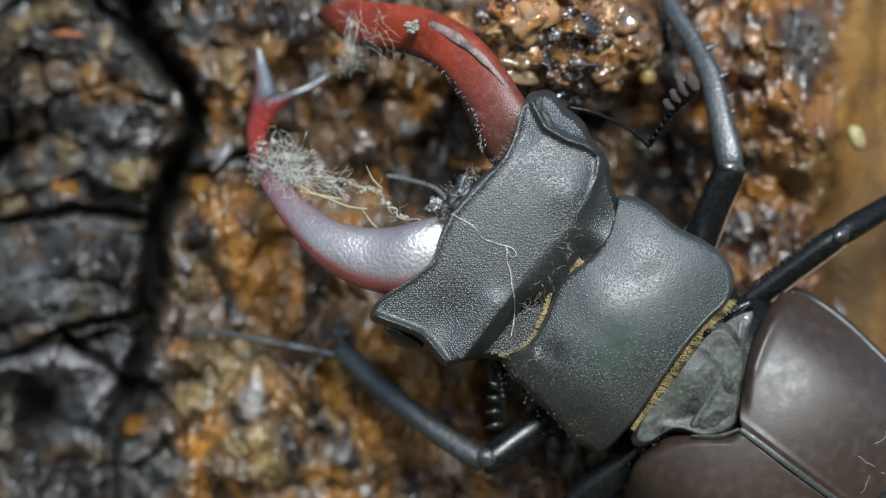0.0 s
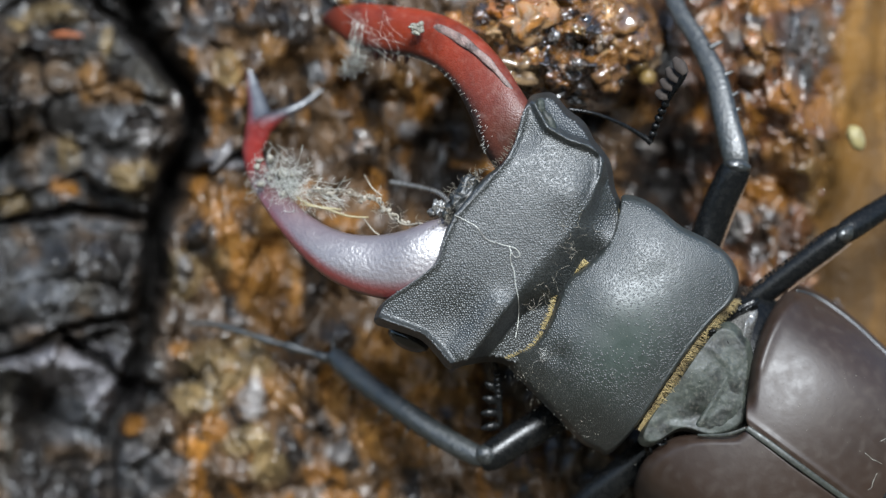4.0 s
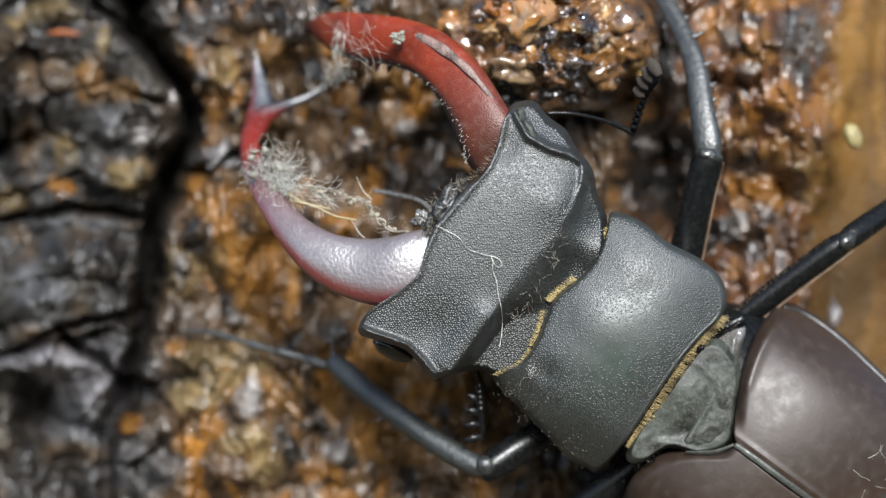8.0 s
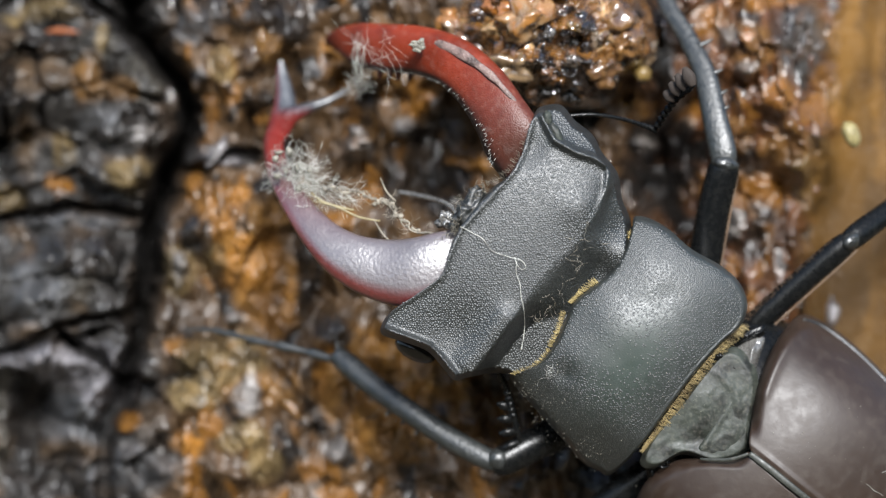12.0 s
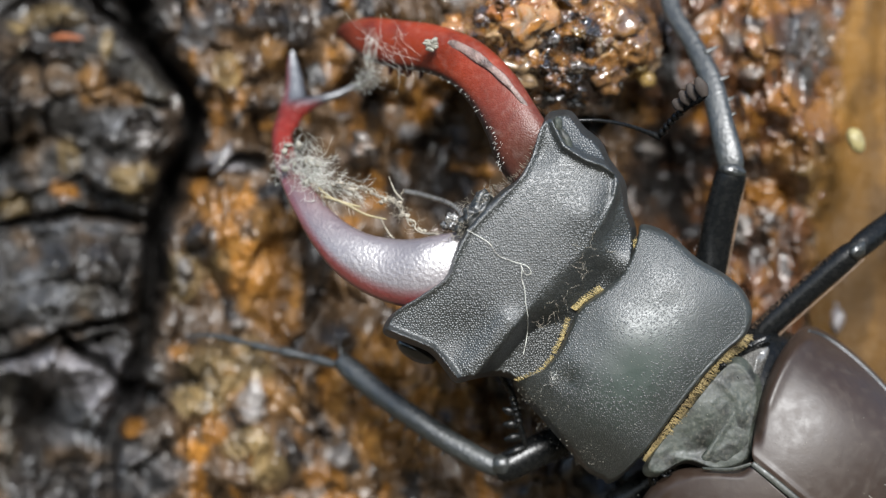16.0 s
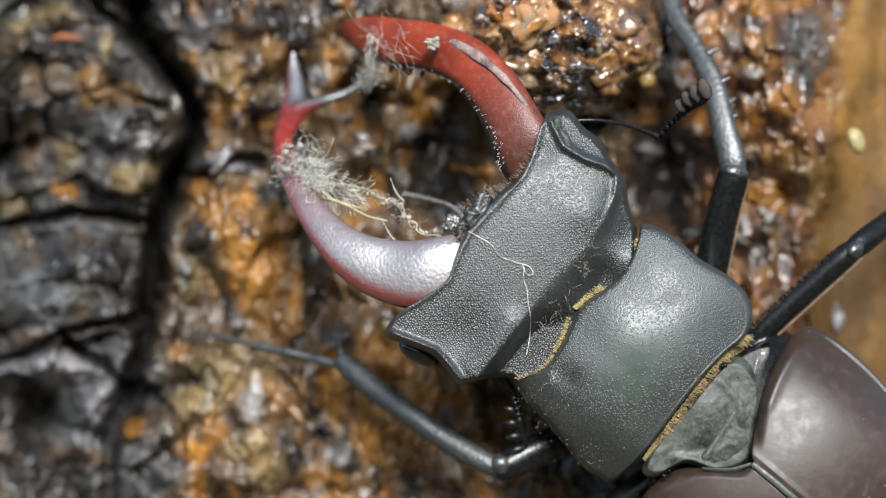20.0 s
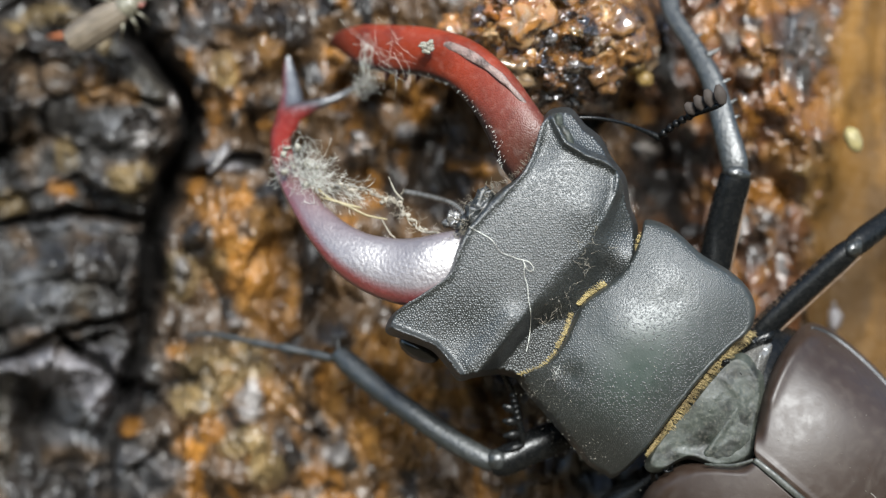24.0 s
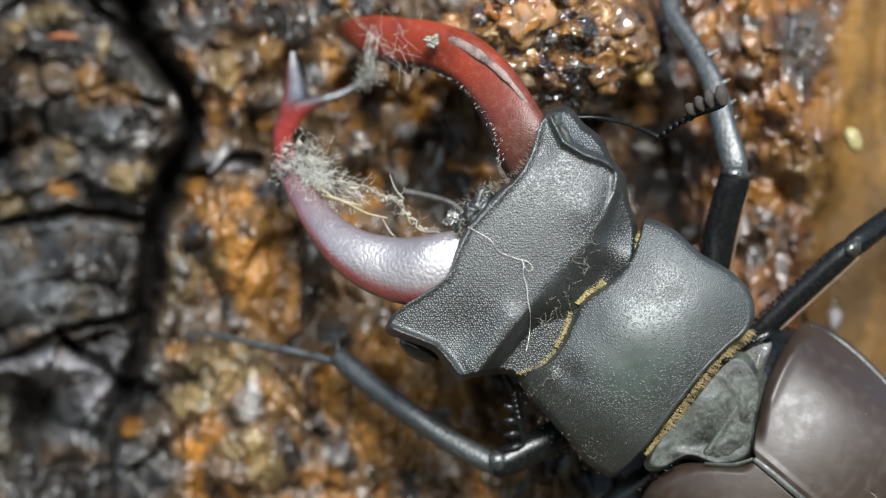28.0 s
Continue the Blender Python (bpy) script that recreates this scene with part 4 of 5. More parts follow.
v, f = merge(ball(1290, 642, -2.4, 15, 10, 0.7, 0.9, 3, 20, 14), ball(1306, 652, -2.2, 12, 8, 0.5, 0.9, 5, 20, 14, 60), ball(1335, 606, -3.4, 32, 10, 0.6, 0.8, 6, 24, 14, -25),
             ball(1170, 800, -2.8, 9, 18, 0.7, 1.0, 7, 20, 14), ball(1184, 818, -3.0, 10, 15, 0.6, 1.0, 8, 20, 14), ball(1160, 835, -3.6, 9, 16, 0.6, 1.0, 9, 20, 14),
             *[tube(((x, y, -2.0, 3), (x + 8, y + 6, -1.8, 4), (x + 20, y + 2, -2.2, 2)), 4, 6) for x, y in ((1285, 632), (1292, 648), (1158, 792), (1164, 812), (1172, 828))])
part("wing_hinge", v, f, LEG, beetle, "crumpled dark wing hinges")


v, f = shell(((1296, 645), (1318, 622), (1352, 605), (1366, 612), (1352, 655), (1344, 700), (1334, 742), (1320, 726), (1310, 690)), (1334, 662),
             lambda x, y, s: -2.5 - 0.8 * s ** 4 + 0.08 * noise.noise(Vector((x, y, 0)) / 12) + 0.3 * math.exp(-(away(x, y, ((1345, 625), (1330, 690), (1328, 730))) / 5) ** 2), 1.5, 8, 24)
part("hinge_skin", v, f, SKIN, beetle, "silvery crumpled skin at the wing hinge")


def wing_h(side):
    def h(x, y, s):
        a = ((x - 1330) * 0.766 + (y - 790) * 0.643)
        b = (-(x - 1330) * 0.643 + (y - 790) * 0.766) * side
        z = -0.8 + 2.3 * (1 - math.exp(-max(0, a + 60) / 130)) - (max(0.0, a - 20) / 300) ** 2 * 3.8 - (max(0, b) / 215) ** 2 * (2.2 if side < 0 else 1.5) - (max(0, b) / 225) ** 8 * 2.4 - max(0, (a - 240) / 330) ** 2 * 2.6
        return z - 1.6 * (max(0, s - 0.9) / 0.1) ** 2 / (1 + math.exp((25 - b) / 6)) + 0.10 * math.exp(-(b / 5) ** 2) + 0.45 * math.exp(-(away(x, y, ((1356, 700), (1388, 638), (1425, 594))) / 18) ** 2)
    return h


R_WING = ((1336, 806), (1337, 765), (1344, 720), (1352, 690), (1372, 640), (1400, 596), (1432, 570), (1475, 586), (1530, 630), (1590, 692), (1665, 775), (1750, 880),
          (1840, 1020), (1890, 1150), (1900, 1260), (1880, 1265), (1698, 1116), (1558, 998), (1436, 898), (1366, 838))
L_WING = ((1335, 810), (1366, 838), (1435, 898), (1556, 998), (1696, 1116), (1878, 1266), (1850, 1290), (1700, 1260), (1520, 1180), (1390, 1110), (1270, 1030), (1180, 970),
          (1130, 930), (1134, 885), (1160, 848), (1205, 822), (1252, 819), (1305, 821))
v, f = shell(R_WING, (1530, 820), wing_h(-1), 3.0, 9, 40)
part("wing_case", v, f, ELYT, beetle, "smooth dark chestnut wing case")
v, f = shell(L_WING, (1420, 1000), wing_h(1), 3.0, 9, 40)
part("wing_case", v, f, ELYT, beetle, "smooth dark chestnut wing case")


seam = wing_h(1)
v, f = merge(tube([(x, y, seam(x, y, 0.5) + 0.1, w) for x, y, w in ((1334, 812, 10), (1370, 841, 13), (1440, 900, 12), (1560, 1000, 11), (1700, 1117, 10))], 8, 8, 0.3),
             tube([(x, y, seam(x, y, 0.5) - d, w) for x, y, d, w in ((1332, 813, 0, 6), (1300, 822, 0.02, 7), (1268, 822, 0.1, 6), (1246, 820, 0.25, 4))], 8, 8, 0.3))
part("seam_ridge", v, f, SEAM, beetle, "raised greenish seam of the wing cases")
rim = wing_h(-1)
v, f = tube([(x - 5, y + 5, rim(x - 5, y + 5, 0.96) + 0.05, w) for x, y, w in ((1440, 573, 5), (1475, 588, 9), (1530, 632, 11), (1590, 694, 11), (1665, 778, 12), (1750, 882, 16), (1840, 1020, 14))], 8, 10, 0.5)
part("wing_border", v, f, HEAD, beetle, "granular black outer border of a wing case")
v, f = specks(wing_h(-1), ((1450, 720, 60, 50), (1520, 840, 60, 40), (1400, 800, 30, 40)), 70, 9)
part("dust", v, f, DUST, beetle, "pale dust grains on a wing case", kind="stuff")


rng = random.Random(8)
hairs = []
for _ in range(9):
    x, y = rng.choice(((1600, 820), (1612, 860), (1570, 900)))
    x, y, a = x + rng.gauss(0, 13), y + rng.gauss(0, 13), rng.uniform(0, 6.3)
    line = []
    for _k in range(5):
        line.append((x, y, rim(x, y, 0.5) + 0.08, rng.uniform(0.45, 0.75)))
        a += rng.gauss(0, 0.4)
        x, y = x + 9 * math.cos(a), y + 9 * math.sin(a)
    hairs.append(tube(line, 3, 4, 1.0))
v, f = merge(*hairs)
part("fibre_tuft", v, f, FIBRE, beetle, "thin white fibres lying on a wing case", kind="stuff")


# legs and antennae: each piece turns at its outer joint
def limb(name, ctrl, label, joint, extra=(), flat=0.8, mat=LEG, roll=0, square=1.0):
    v, f = merge(tube(ctrl, 7, 18, flat, roll=roll, square=square), *extra)
    return part(name, v, f, mat, beetle, label, origin=spot(*joint))


def spines(rows, mat_w=13):
    return [tube(((x, y, h, mat_w), (x + 0.6 * dx, y + 0.6 * dy, h, mat_w * 0.6), (x + dx, y + dy, h + 0.1, 1.5)), 3, 6) for x, y, h, dx, dy in rows]


KNEE_FR, KNEE_FL, KNEE_MR = (1303, 308, -5.5), (882, 818, -6.5), (1508, 440, -6.0)
FOOT_FR, TIP_FL, FOOT_FL, FOOT_MR = (1172, -60, -13.0), (592, 640, -12.5), (325, 592, -17.0), (1700, 300, -13.5)
HIP_FR, HIP_FL, HIP_MR = (1240, 560, -7.0), (1070, 720, -8.0), (1290, 640, -6.5)
femur_fr = limb("front_thigh", ((1240, 560, -7.2, 66), (1262, 470, -6.6, 62), (1282, 380, -6.0, 60), (1300, 318, -5.6, 58), (1303, 300, -5.6, 44)), "glossy black front thigh", KNEE_FR)
tibia_fr = limb("front_shin", ((1303, 312, -5.5, 40), (1298, 285, -5.5, 50), (1282, 225, -6.2, 46), (1262, 150, -7.6, 42), (1228, 85, -9.2, 36), (1192, 30, -10.8, 34), (1182, -10, -12, 40), (1172, -60, -13, 30)),
                "black spiny front shin with a silvery sheen", KNEE_FR,
                spines(((1250, 100, -8.2, 26, -14), (1268, 152, -7.2, 26, -12), (1282, 190, -6.6, 22, -14), (1290, 215, -6.4, 18, -10), (1225, 70, -9.5, 18, -10))), 0.6, SHIN, -8, 0.75)
femur_fl = limb("front_thigh", ((1070, 720, -8.6, 70), (1000, 765, -7.8, 66), (935, 797, -7.0, 60), (890, 820, -6.5, 56), (872, 822, -6.5, 40)), "glossy black front thigh", KNEE_FL)
tibia_fl = limb("front_shin", ((884, 820, -6.5, 34), (862, 816, -6.6, 40), (800, 782, -7.6, 42), (730, 735, -8.8, 42), (665, 688, -10.4, 42), (620, 650, -11.8, 44), (596, 628, -12.4, 34)),
                "black spiny front shin", KNEE_FL,
                spines(((600, 636, -12.0, -4, -40), (696, 722, -9.9, -14, 18), (745, 758, -8.9, -12, 16), (784, 784, -8, -10, 16), (644, 680, -11.3, -14, 14), (666, 697, -10.8, -10, 14), (720, 740, -9.4, -10, 14), (832, 806, -7.4, -8, 14))), 0.8, SHIN, 10, 1.0)
tarsus_fl = limb("front_foot", ((598, 642, -12.5, 14), (560, 632, -13.2, 19), (545, 628, -13.4, 12), (505, 620, -14, 19), (490, 617, -14.2, 11), (455, 610, -14.9, 17), (440, 606, -15.1, 10), (405, 598, -15.9, 14), (370, 592, -16.6, 10), (325, 594, -17.2, 5)),
                 "thin jointed black foot", TIP_FL, mat=SHIN)
femur_mr = limb("middle_thigh", ((1290, 640, -7.2, 46), (1345, 584, -6.8, 46), (1420, 514, -6.4, 46), (1485, 456, -6.1, 46), (1510, 436, -6.0, 36)), "glossy black middle thigh", KNEE_MR)
tibia_mr = limb("middle_shin", ((1500, 446, -6.0, 34), (1520, 428, -6.2, 44), (1570, 390, -7.6, 42), (1640, 340, -10, 40), (1700, 300, -13.5, 36)), "black middle shin", KNEE_MR, flat=0.7)
for shin, (x, y, h), rx, ry, turn in ((tibia_fr, KNEE_FR, 25, 14, 12), (tibia_fl, KNEE_FL, 22, 20, 30), (tibia_mr, KNEE_MR, 20, 15, -40)):
    v, f = merge(ball(x, y, h + 0.15, rx, ry, 0.95, 0.12, 2, 20, 12, turn), ball(x + 2, y - 4, h + 0.3, rx * 0.8, ry * 0.7, 0.8, 0.2, 6, 16, 10, turn))
    part("knee_joint", v, f, SHIN, shin, "glossy black knee joint")
for thigh, line in ((femur_fr, ((1276, 555, -6.6, 3), (1294, 470, -6.2, 4), (1312, 385, -5.8, 4), (1328, 320, -5.6, 3))),
                    (femur_mr, ((1312, 654, -7.0, 3), (1362, 602, -6.6, 4), (1436, 534, -6.3, 4), (1497, 478, -6.0, 4), (1522, 454, -6.0, 3)))):
    v, f = tube(line, 6, 6, 0.8)
    part("hair_line", v, f, BRUSH, thigh, "golden-brown hair line along the thigh")
femur_ml = limb("middle_thigh", ((1210, 800, -8, 56), (1150, 850, -8, 60), (1080, 905, -8.4, 60), (1020, 960, -9, 46)), "glossy black middle thigh", (1020, 960, -9.0))
tibia_ml = limb("middle_shin", ((1020, 960, -9, 40), (975, 1000, -12, 40), (920, 1050, -17, 30)), "black middle shin", (1020, 960, -9.0))

for shin, line, towards in ((tibia_fl, ((870, 838, -6.8), (800, 802, -7.8), (730, 756, -9.0), (665, 710, -10.6), (622, 672, -12.0)), 2.2),
                            (tibia_fr, ((1316, 280, -5.9), (1303, 222, -6.5), (1280, 150, -7.9), (1246, 86, -9.4), (1212, 34, -11.0)), -0.5),
                            (femur_mr, ((1330, 580, -6.2), (1405, 510, -6.0), (1478, 448, -5.8)), -2.2)):
    v, f = fringe(line, 60, 12, towards, 0.15, 1.0, 0.5)
    part("bristle_fringe", v, f, BRUSH, shin, "short dark brown bristles along the leg", kind="stuff")

ELBOW_R, TIP_R = (1166, 244, -4.0), (1285, 186, 1.7)
SOCKET_R = (1020, 208, -2.2)
scape_r = limb("antenna_stalk", ((1015, 208, -2.4, 7), (1060, 209, -2.6, 7), (1110, 220, -3.2, 7), (1150, 236, -3.8, 10), (1168, 245, -4.0, 15)), "thin glossy black antenna stalk", ELBOW_R, flat=1.0)


def antenna_club(name, elbow, tip, label, leaf, first=0.6, wide=1.0, comb=CLUB):
    """Beaded stalk and a comb of four leaves."""
    e, t = np.array(elbow, float), np.array(tip, float)
    d = t - e
    n = np.array([d[1], -d[0]]) / math.hypot(d[0], d[1]) * leaf
    bulge = np.array([n[0], n[1], 0]) / abs(leaf) * 9 * (1 if leaf > 0 else 0)

    def along(s):
        return e + d * s + bulge * math.sin(math.pi * s)

    pieces = [tube([(*along(s), w) for s, w in ((0, 12), (0.2, 10), (0.4, 10), (0.6, 12), (0.85, 12), (0.98, 5))], 4, 9, 1.0)]
    for s in (0.1, 0.2, 0.3, 0.4, 0.5):
        pieces.append(ball(*along(s), 8, 8, 0.34, 0, 1, 10, 8))
    root = part(name, *merge(*pieces), LEG, beetle, label, origin=spot(*elbow))
    for s, k in ((first, 0.75), (first + (0.97 - first) * 0.33, 0.95), (first + (0.97 - first) * 0.66, 1.1), (0.97, 1.15)):
        p = along(s)
        q = p[:2] + n * k + d[:2] * (s - 0.82) * 0.35
        v, f = tube(((p[0], p[1], p[2], 13 * wide), (*((p[:2] + q) / 2), p[2] + 0.15, 24 * wide), (q[0], q[1], p[2] + 0.2, 8 * wide)), 4, 10, 0.6)
        part("club_leaf", v, f, comb, root)
    return root


club_r = antenna_club("antenna_club", ELBOW_R, TIP_R, "dark beaded antenna with a four-leaved comb", 31)
ELBOW_L, TIP_L = (908, 690, -5.0), (928, 790, -6.0)
SOCKET_L = (880, 640, -3.5)
scape_l = limb("antenna_stalk", ((878, 640, -3.8, 9), (895, 668, -4.4, 10), (908, 690, -5.0, 13)), "thin black antenna stalk", ELBOW_L, flat=1.0)
club_l = antenna_club("antenna_club", ELBOW_L, TIP_L, "dark beaded antenna with a four-leaved comb", -30, 0.38, 0.7, LEG)


# ---- sap lump, grain ----
def build_lump():
    rr = random.Random(11)
    root = thing("sap_lump", spot(970, 70, -16), "glistening brown lump of frothy sap and wood crumbs on the bark", "sap lump")
    verts, faces = [], []
    n, rings = 170, 70
    def rise(x, y, s):
        p = Vector((x, y, 0)) / 62
        h = -16.5 + 10.5 * math.sqrt(max(0, 1 - s ** 2.6))
        h += 2.2 * (0.4 - abs(noise.noise(p))) + 1.3 * noise.noise(p * 1.9 + Vector((3, 1, 0))) - 1.1 * abs(noise.noise(p * 3.1))
        return h + 0.18 * noise.noise(p * 7) + 0.05 * noise.noise(p * 15)

    for j in range(rings + 1):
        s = j / rings
        for i in range(n):
            a = 2 * math.pi * i / n
            e = 1 + 0.18 * noise.noise(Vector((math.cos(a) * 1.8, math.sin(a) * 1.8, 4)))
            x, y = 972 + 190 * s * e * math.cos(a), 70 + 152 * s * e * math.sin(a)
            verts.append(spot(x, y, rise(x, y, s)))
    for j in range(rings):
        for i in range(n):
            faces.append((j * n + i, j * n + (i + 1) % n, (j + 1) * n + (i + 1) % n, (j + 1) * n + i))
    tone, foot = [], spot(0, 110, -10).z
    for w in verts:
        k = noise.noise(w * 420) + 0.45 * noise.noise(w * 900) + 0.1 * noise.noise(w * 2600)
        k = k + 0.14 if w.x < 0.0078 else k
        # dark wet crumbs at the foot, with the hollow's shade painted in
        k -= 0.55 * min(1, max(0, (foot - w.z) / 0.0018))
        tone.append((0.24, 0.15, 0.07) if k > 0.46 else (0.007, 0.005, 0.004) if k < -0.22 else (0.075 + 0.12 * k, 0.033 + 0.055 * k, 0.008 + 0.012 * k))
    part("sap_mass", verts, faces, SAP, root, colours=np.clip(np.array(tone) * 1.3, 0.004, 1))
    hues = ((0.18, 0.075, 0.016), (0.12, 0.048, 0.010), (0.16, 0.105, 0.055), (0.07, 0.030, 0.010), (0.02, 0.012, 0.008), (0.17, 0.060, 0.010), (0.10, 0.05, 0.02))
    wet = ((0.016, 0.013, 0.012), (0.03, 0.022, 0.015), (0.05, 0.045, 0.04), (0.15, 0.085, 0.02), (0.012, 0.009, 0.008), (0.09, 0.04, 0.015))
    brown = ((0.095, 0.048, 0.016), (0.12, 0.058, 0.016), (0.06, 0.03, 0.014), (0.10, 0.075, 0.05))
    for i in range(70):
        a, s = rr.uniform(0, 6.3), math.sqrt(rr.random()) * 0.96
        x, y = 972 + 182 * s * math.cos(a), 70 + 146 * s * math.sin(a)
        r = rr.choice((8, 10, 14, 18, 24, 30, 36))
        r = min(r, 13) if 945 < x < 1060 else r
        # foot beads take dark hues, for that same painted shade
        near = wet if y > 140 and x < 1060 else hues if x < 945 else wet if x < 1060 else brown
        c, d = np.array(rr.choice(near)), np.array(rr.choice(near))
        v, f = ball(x, y, rise(x, y, s) + rr.uniform(-0.5, 0.3) - r * 0.008, r * rr.uniform(0.8, 1.5), r, r * 0.0434 * rr.uniform(0.6, 1.0), 0.75, i, 22, 14, rr.uniform(0, 180))
        mixed = []
        for w in v:
            k = min(1, max(0, 0.35 + 1.5 * noise.noise(w * 1500)))
            mixed.append((c * (1 - k) + d * k) * 1.3)
        part("sap_bead", v, f, SAP, root, colours=np.array(mixed))
    v, f = ball(1140, 140, -12.8, 17, 16, 0.9, 0.12, 4, 24, 16, 20)
    part("sap_drop", v, f, SAP, root, "yellow amber drop", colours=np.tile((0.20, 0.13, 0.04), (len(v), 1)))


build_lump()
v, f = ball(1510, 247, -12.5, 15, 24, 0.7, 0.12, 3, 18, 12, -25)
tagged(part("yellow_grain", v, f, GRAIN), "small pale yellow grain stuck to the bark edge", "grain")


def on_bark(x, y, up):
    return x, y, float(bark_h(np.array([x]), np.array([y]))[0]) + up


v, f = tube([(*on_bark(x, y, 0.5), w) for x, y, w in ((86, 66, 6), (105, 64, 13), (125, 65, 12), (142, 67, 5))], 5, 8, 0.6)
tagged(part("wood_splinter", v, f, RUST), "short reddish-orange wood splinter stuck on the bark", "splinter")
v, f = merge(tube([(*on_bark(x, y, 1.0), w) for x, y, w in ((4, 112, 2.5), (22, 102, 3), (34, 84, 2.5), (40, 74, 2))], 5, 6), tube([(*on_bark(x, y, 1.0), w) for x, y, w in ((22, 102, 2.5), (40, 118, 2))], 5, 6))
tagged(part("plant_stalk", v, f, KNOT), "thin pale forked plant stalk on the bark", "stalk")


# ---- small pale leafhopper that walks over the bark's corner ----
def build_hopper():
    """Built with its head at the chart's middle, facing up the chart."""
    root = thing("leafhopper", spot(784, 441, 0), "small pale beige leafhopper with reddish eyes walking on bark", "insect")
    for s in (-1, 1):
        line = [(784 + s * a, 441 + b) for a, b in ((-5, 48), (14, 46), (25, 58), (31, 90), (32, 130), (29, 156), (18, 171), (-5, 168), (-7, 110))]
        v, f = shell(line, (784 + s * 11, 441 + 105), lambda x, y, q, s=s: 1.1 + 0.06 * s - 0.9 * (abs(x - 784) / 30) ** 2 - 0.5 * (y - 500) / 100 - 0.25 * q ** 4 + 0.05 * math.cos((x - 784) * 0.7), 0.4, 6, 14)
        part("forewing", v, f, WING, root)
    v, f = shell([(784 + a, 441 + b) for a, b in ((0, 20), (13, 22), (21, 34), (22, 50), (8, 58), (-8, 58), (-22, 50), (-21, 34), (-13, 22))], (784, 478),
                 lambda x, y, q: 1.25 - 0.7 * (abs(x - 784) / 26) ** 2 - 0.4 * q ** 4, 0.8, 6, 12)
    part("collar", v, f, PALE, root, "pale cream collar")
    v, f = ball(784, 454, 0.5, 15, 13, 0.5, 0.15, 1)
    part("face", v, f, PALE, root)
    for s in (-1, 1):
        v, f = ball(784 + s * 13, 456, 0.6, 6, 8, 0.35)
        part("eye", v, f, REDEYE, root, "reddish eye")
        v, f = tube(((784 + s * 7, 446, 0.6, 4), (784 + s * 10, 436, 0.8, 3), (784 + s * 14, 428, 0.9, 2)), 3, 6)
        part("antenna", v, f, PALE, root)
        for y0, y1, w in ((474, 462, 46), (486, 490, 50), (500, 528, 48)):
            v, f = tube(((784 + s * 15, y0, -0.1, 7), (784 + s * (w - 14), (y0 + y1) / 2 - 4, 0.5, 5), (784 + s * w, y1, -1.6, 3)), 4, 6)
            part("leg", v, f, PALE, root)
    v, f = ball(784, 510, 0.0, 19, 48, 0.7)
    part("abdomen", v, f, PALE, root)
    return root


hopper = build_hopper()
build_crumbs()


# ---- motions ----
def moved(pivot, x, z, ax, ay, az):
    turn = Vector((radians(ax), radians(ay), radians(az)))
    return (Matrix.Translation(pivot + Vector((x, 0, z)) * 0.001) @ Matrix.Rotation(turn.length, 4, turn if turn.length else Vector((0, 0, 1)))
            @ Matrix.Translation(-pivot))


def between(rows, t):
    """A row's values at t seconds, eased between two rows."""
    if t <= rows[0][0]:
        return rows[0][1:]
    for a, b in zip(rows, rows[1:]):
        if t <= b[0]:
            k = (t - a[0]) / (b[0] - a[0])
            k = k * k * (3 - 2 * k)
            return tuple(p + (q - p) * k for p, q in zip(a[1:], b[1:]))
    return rows[-1][1:]


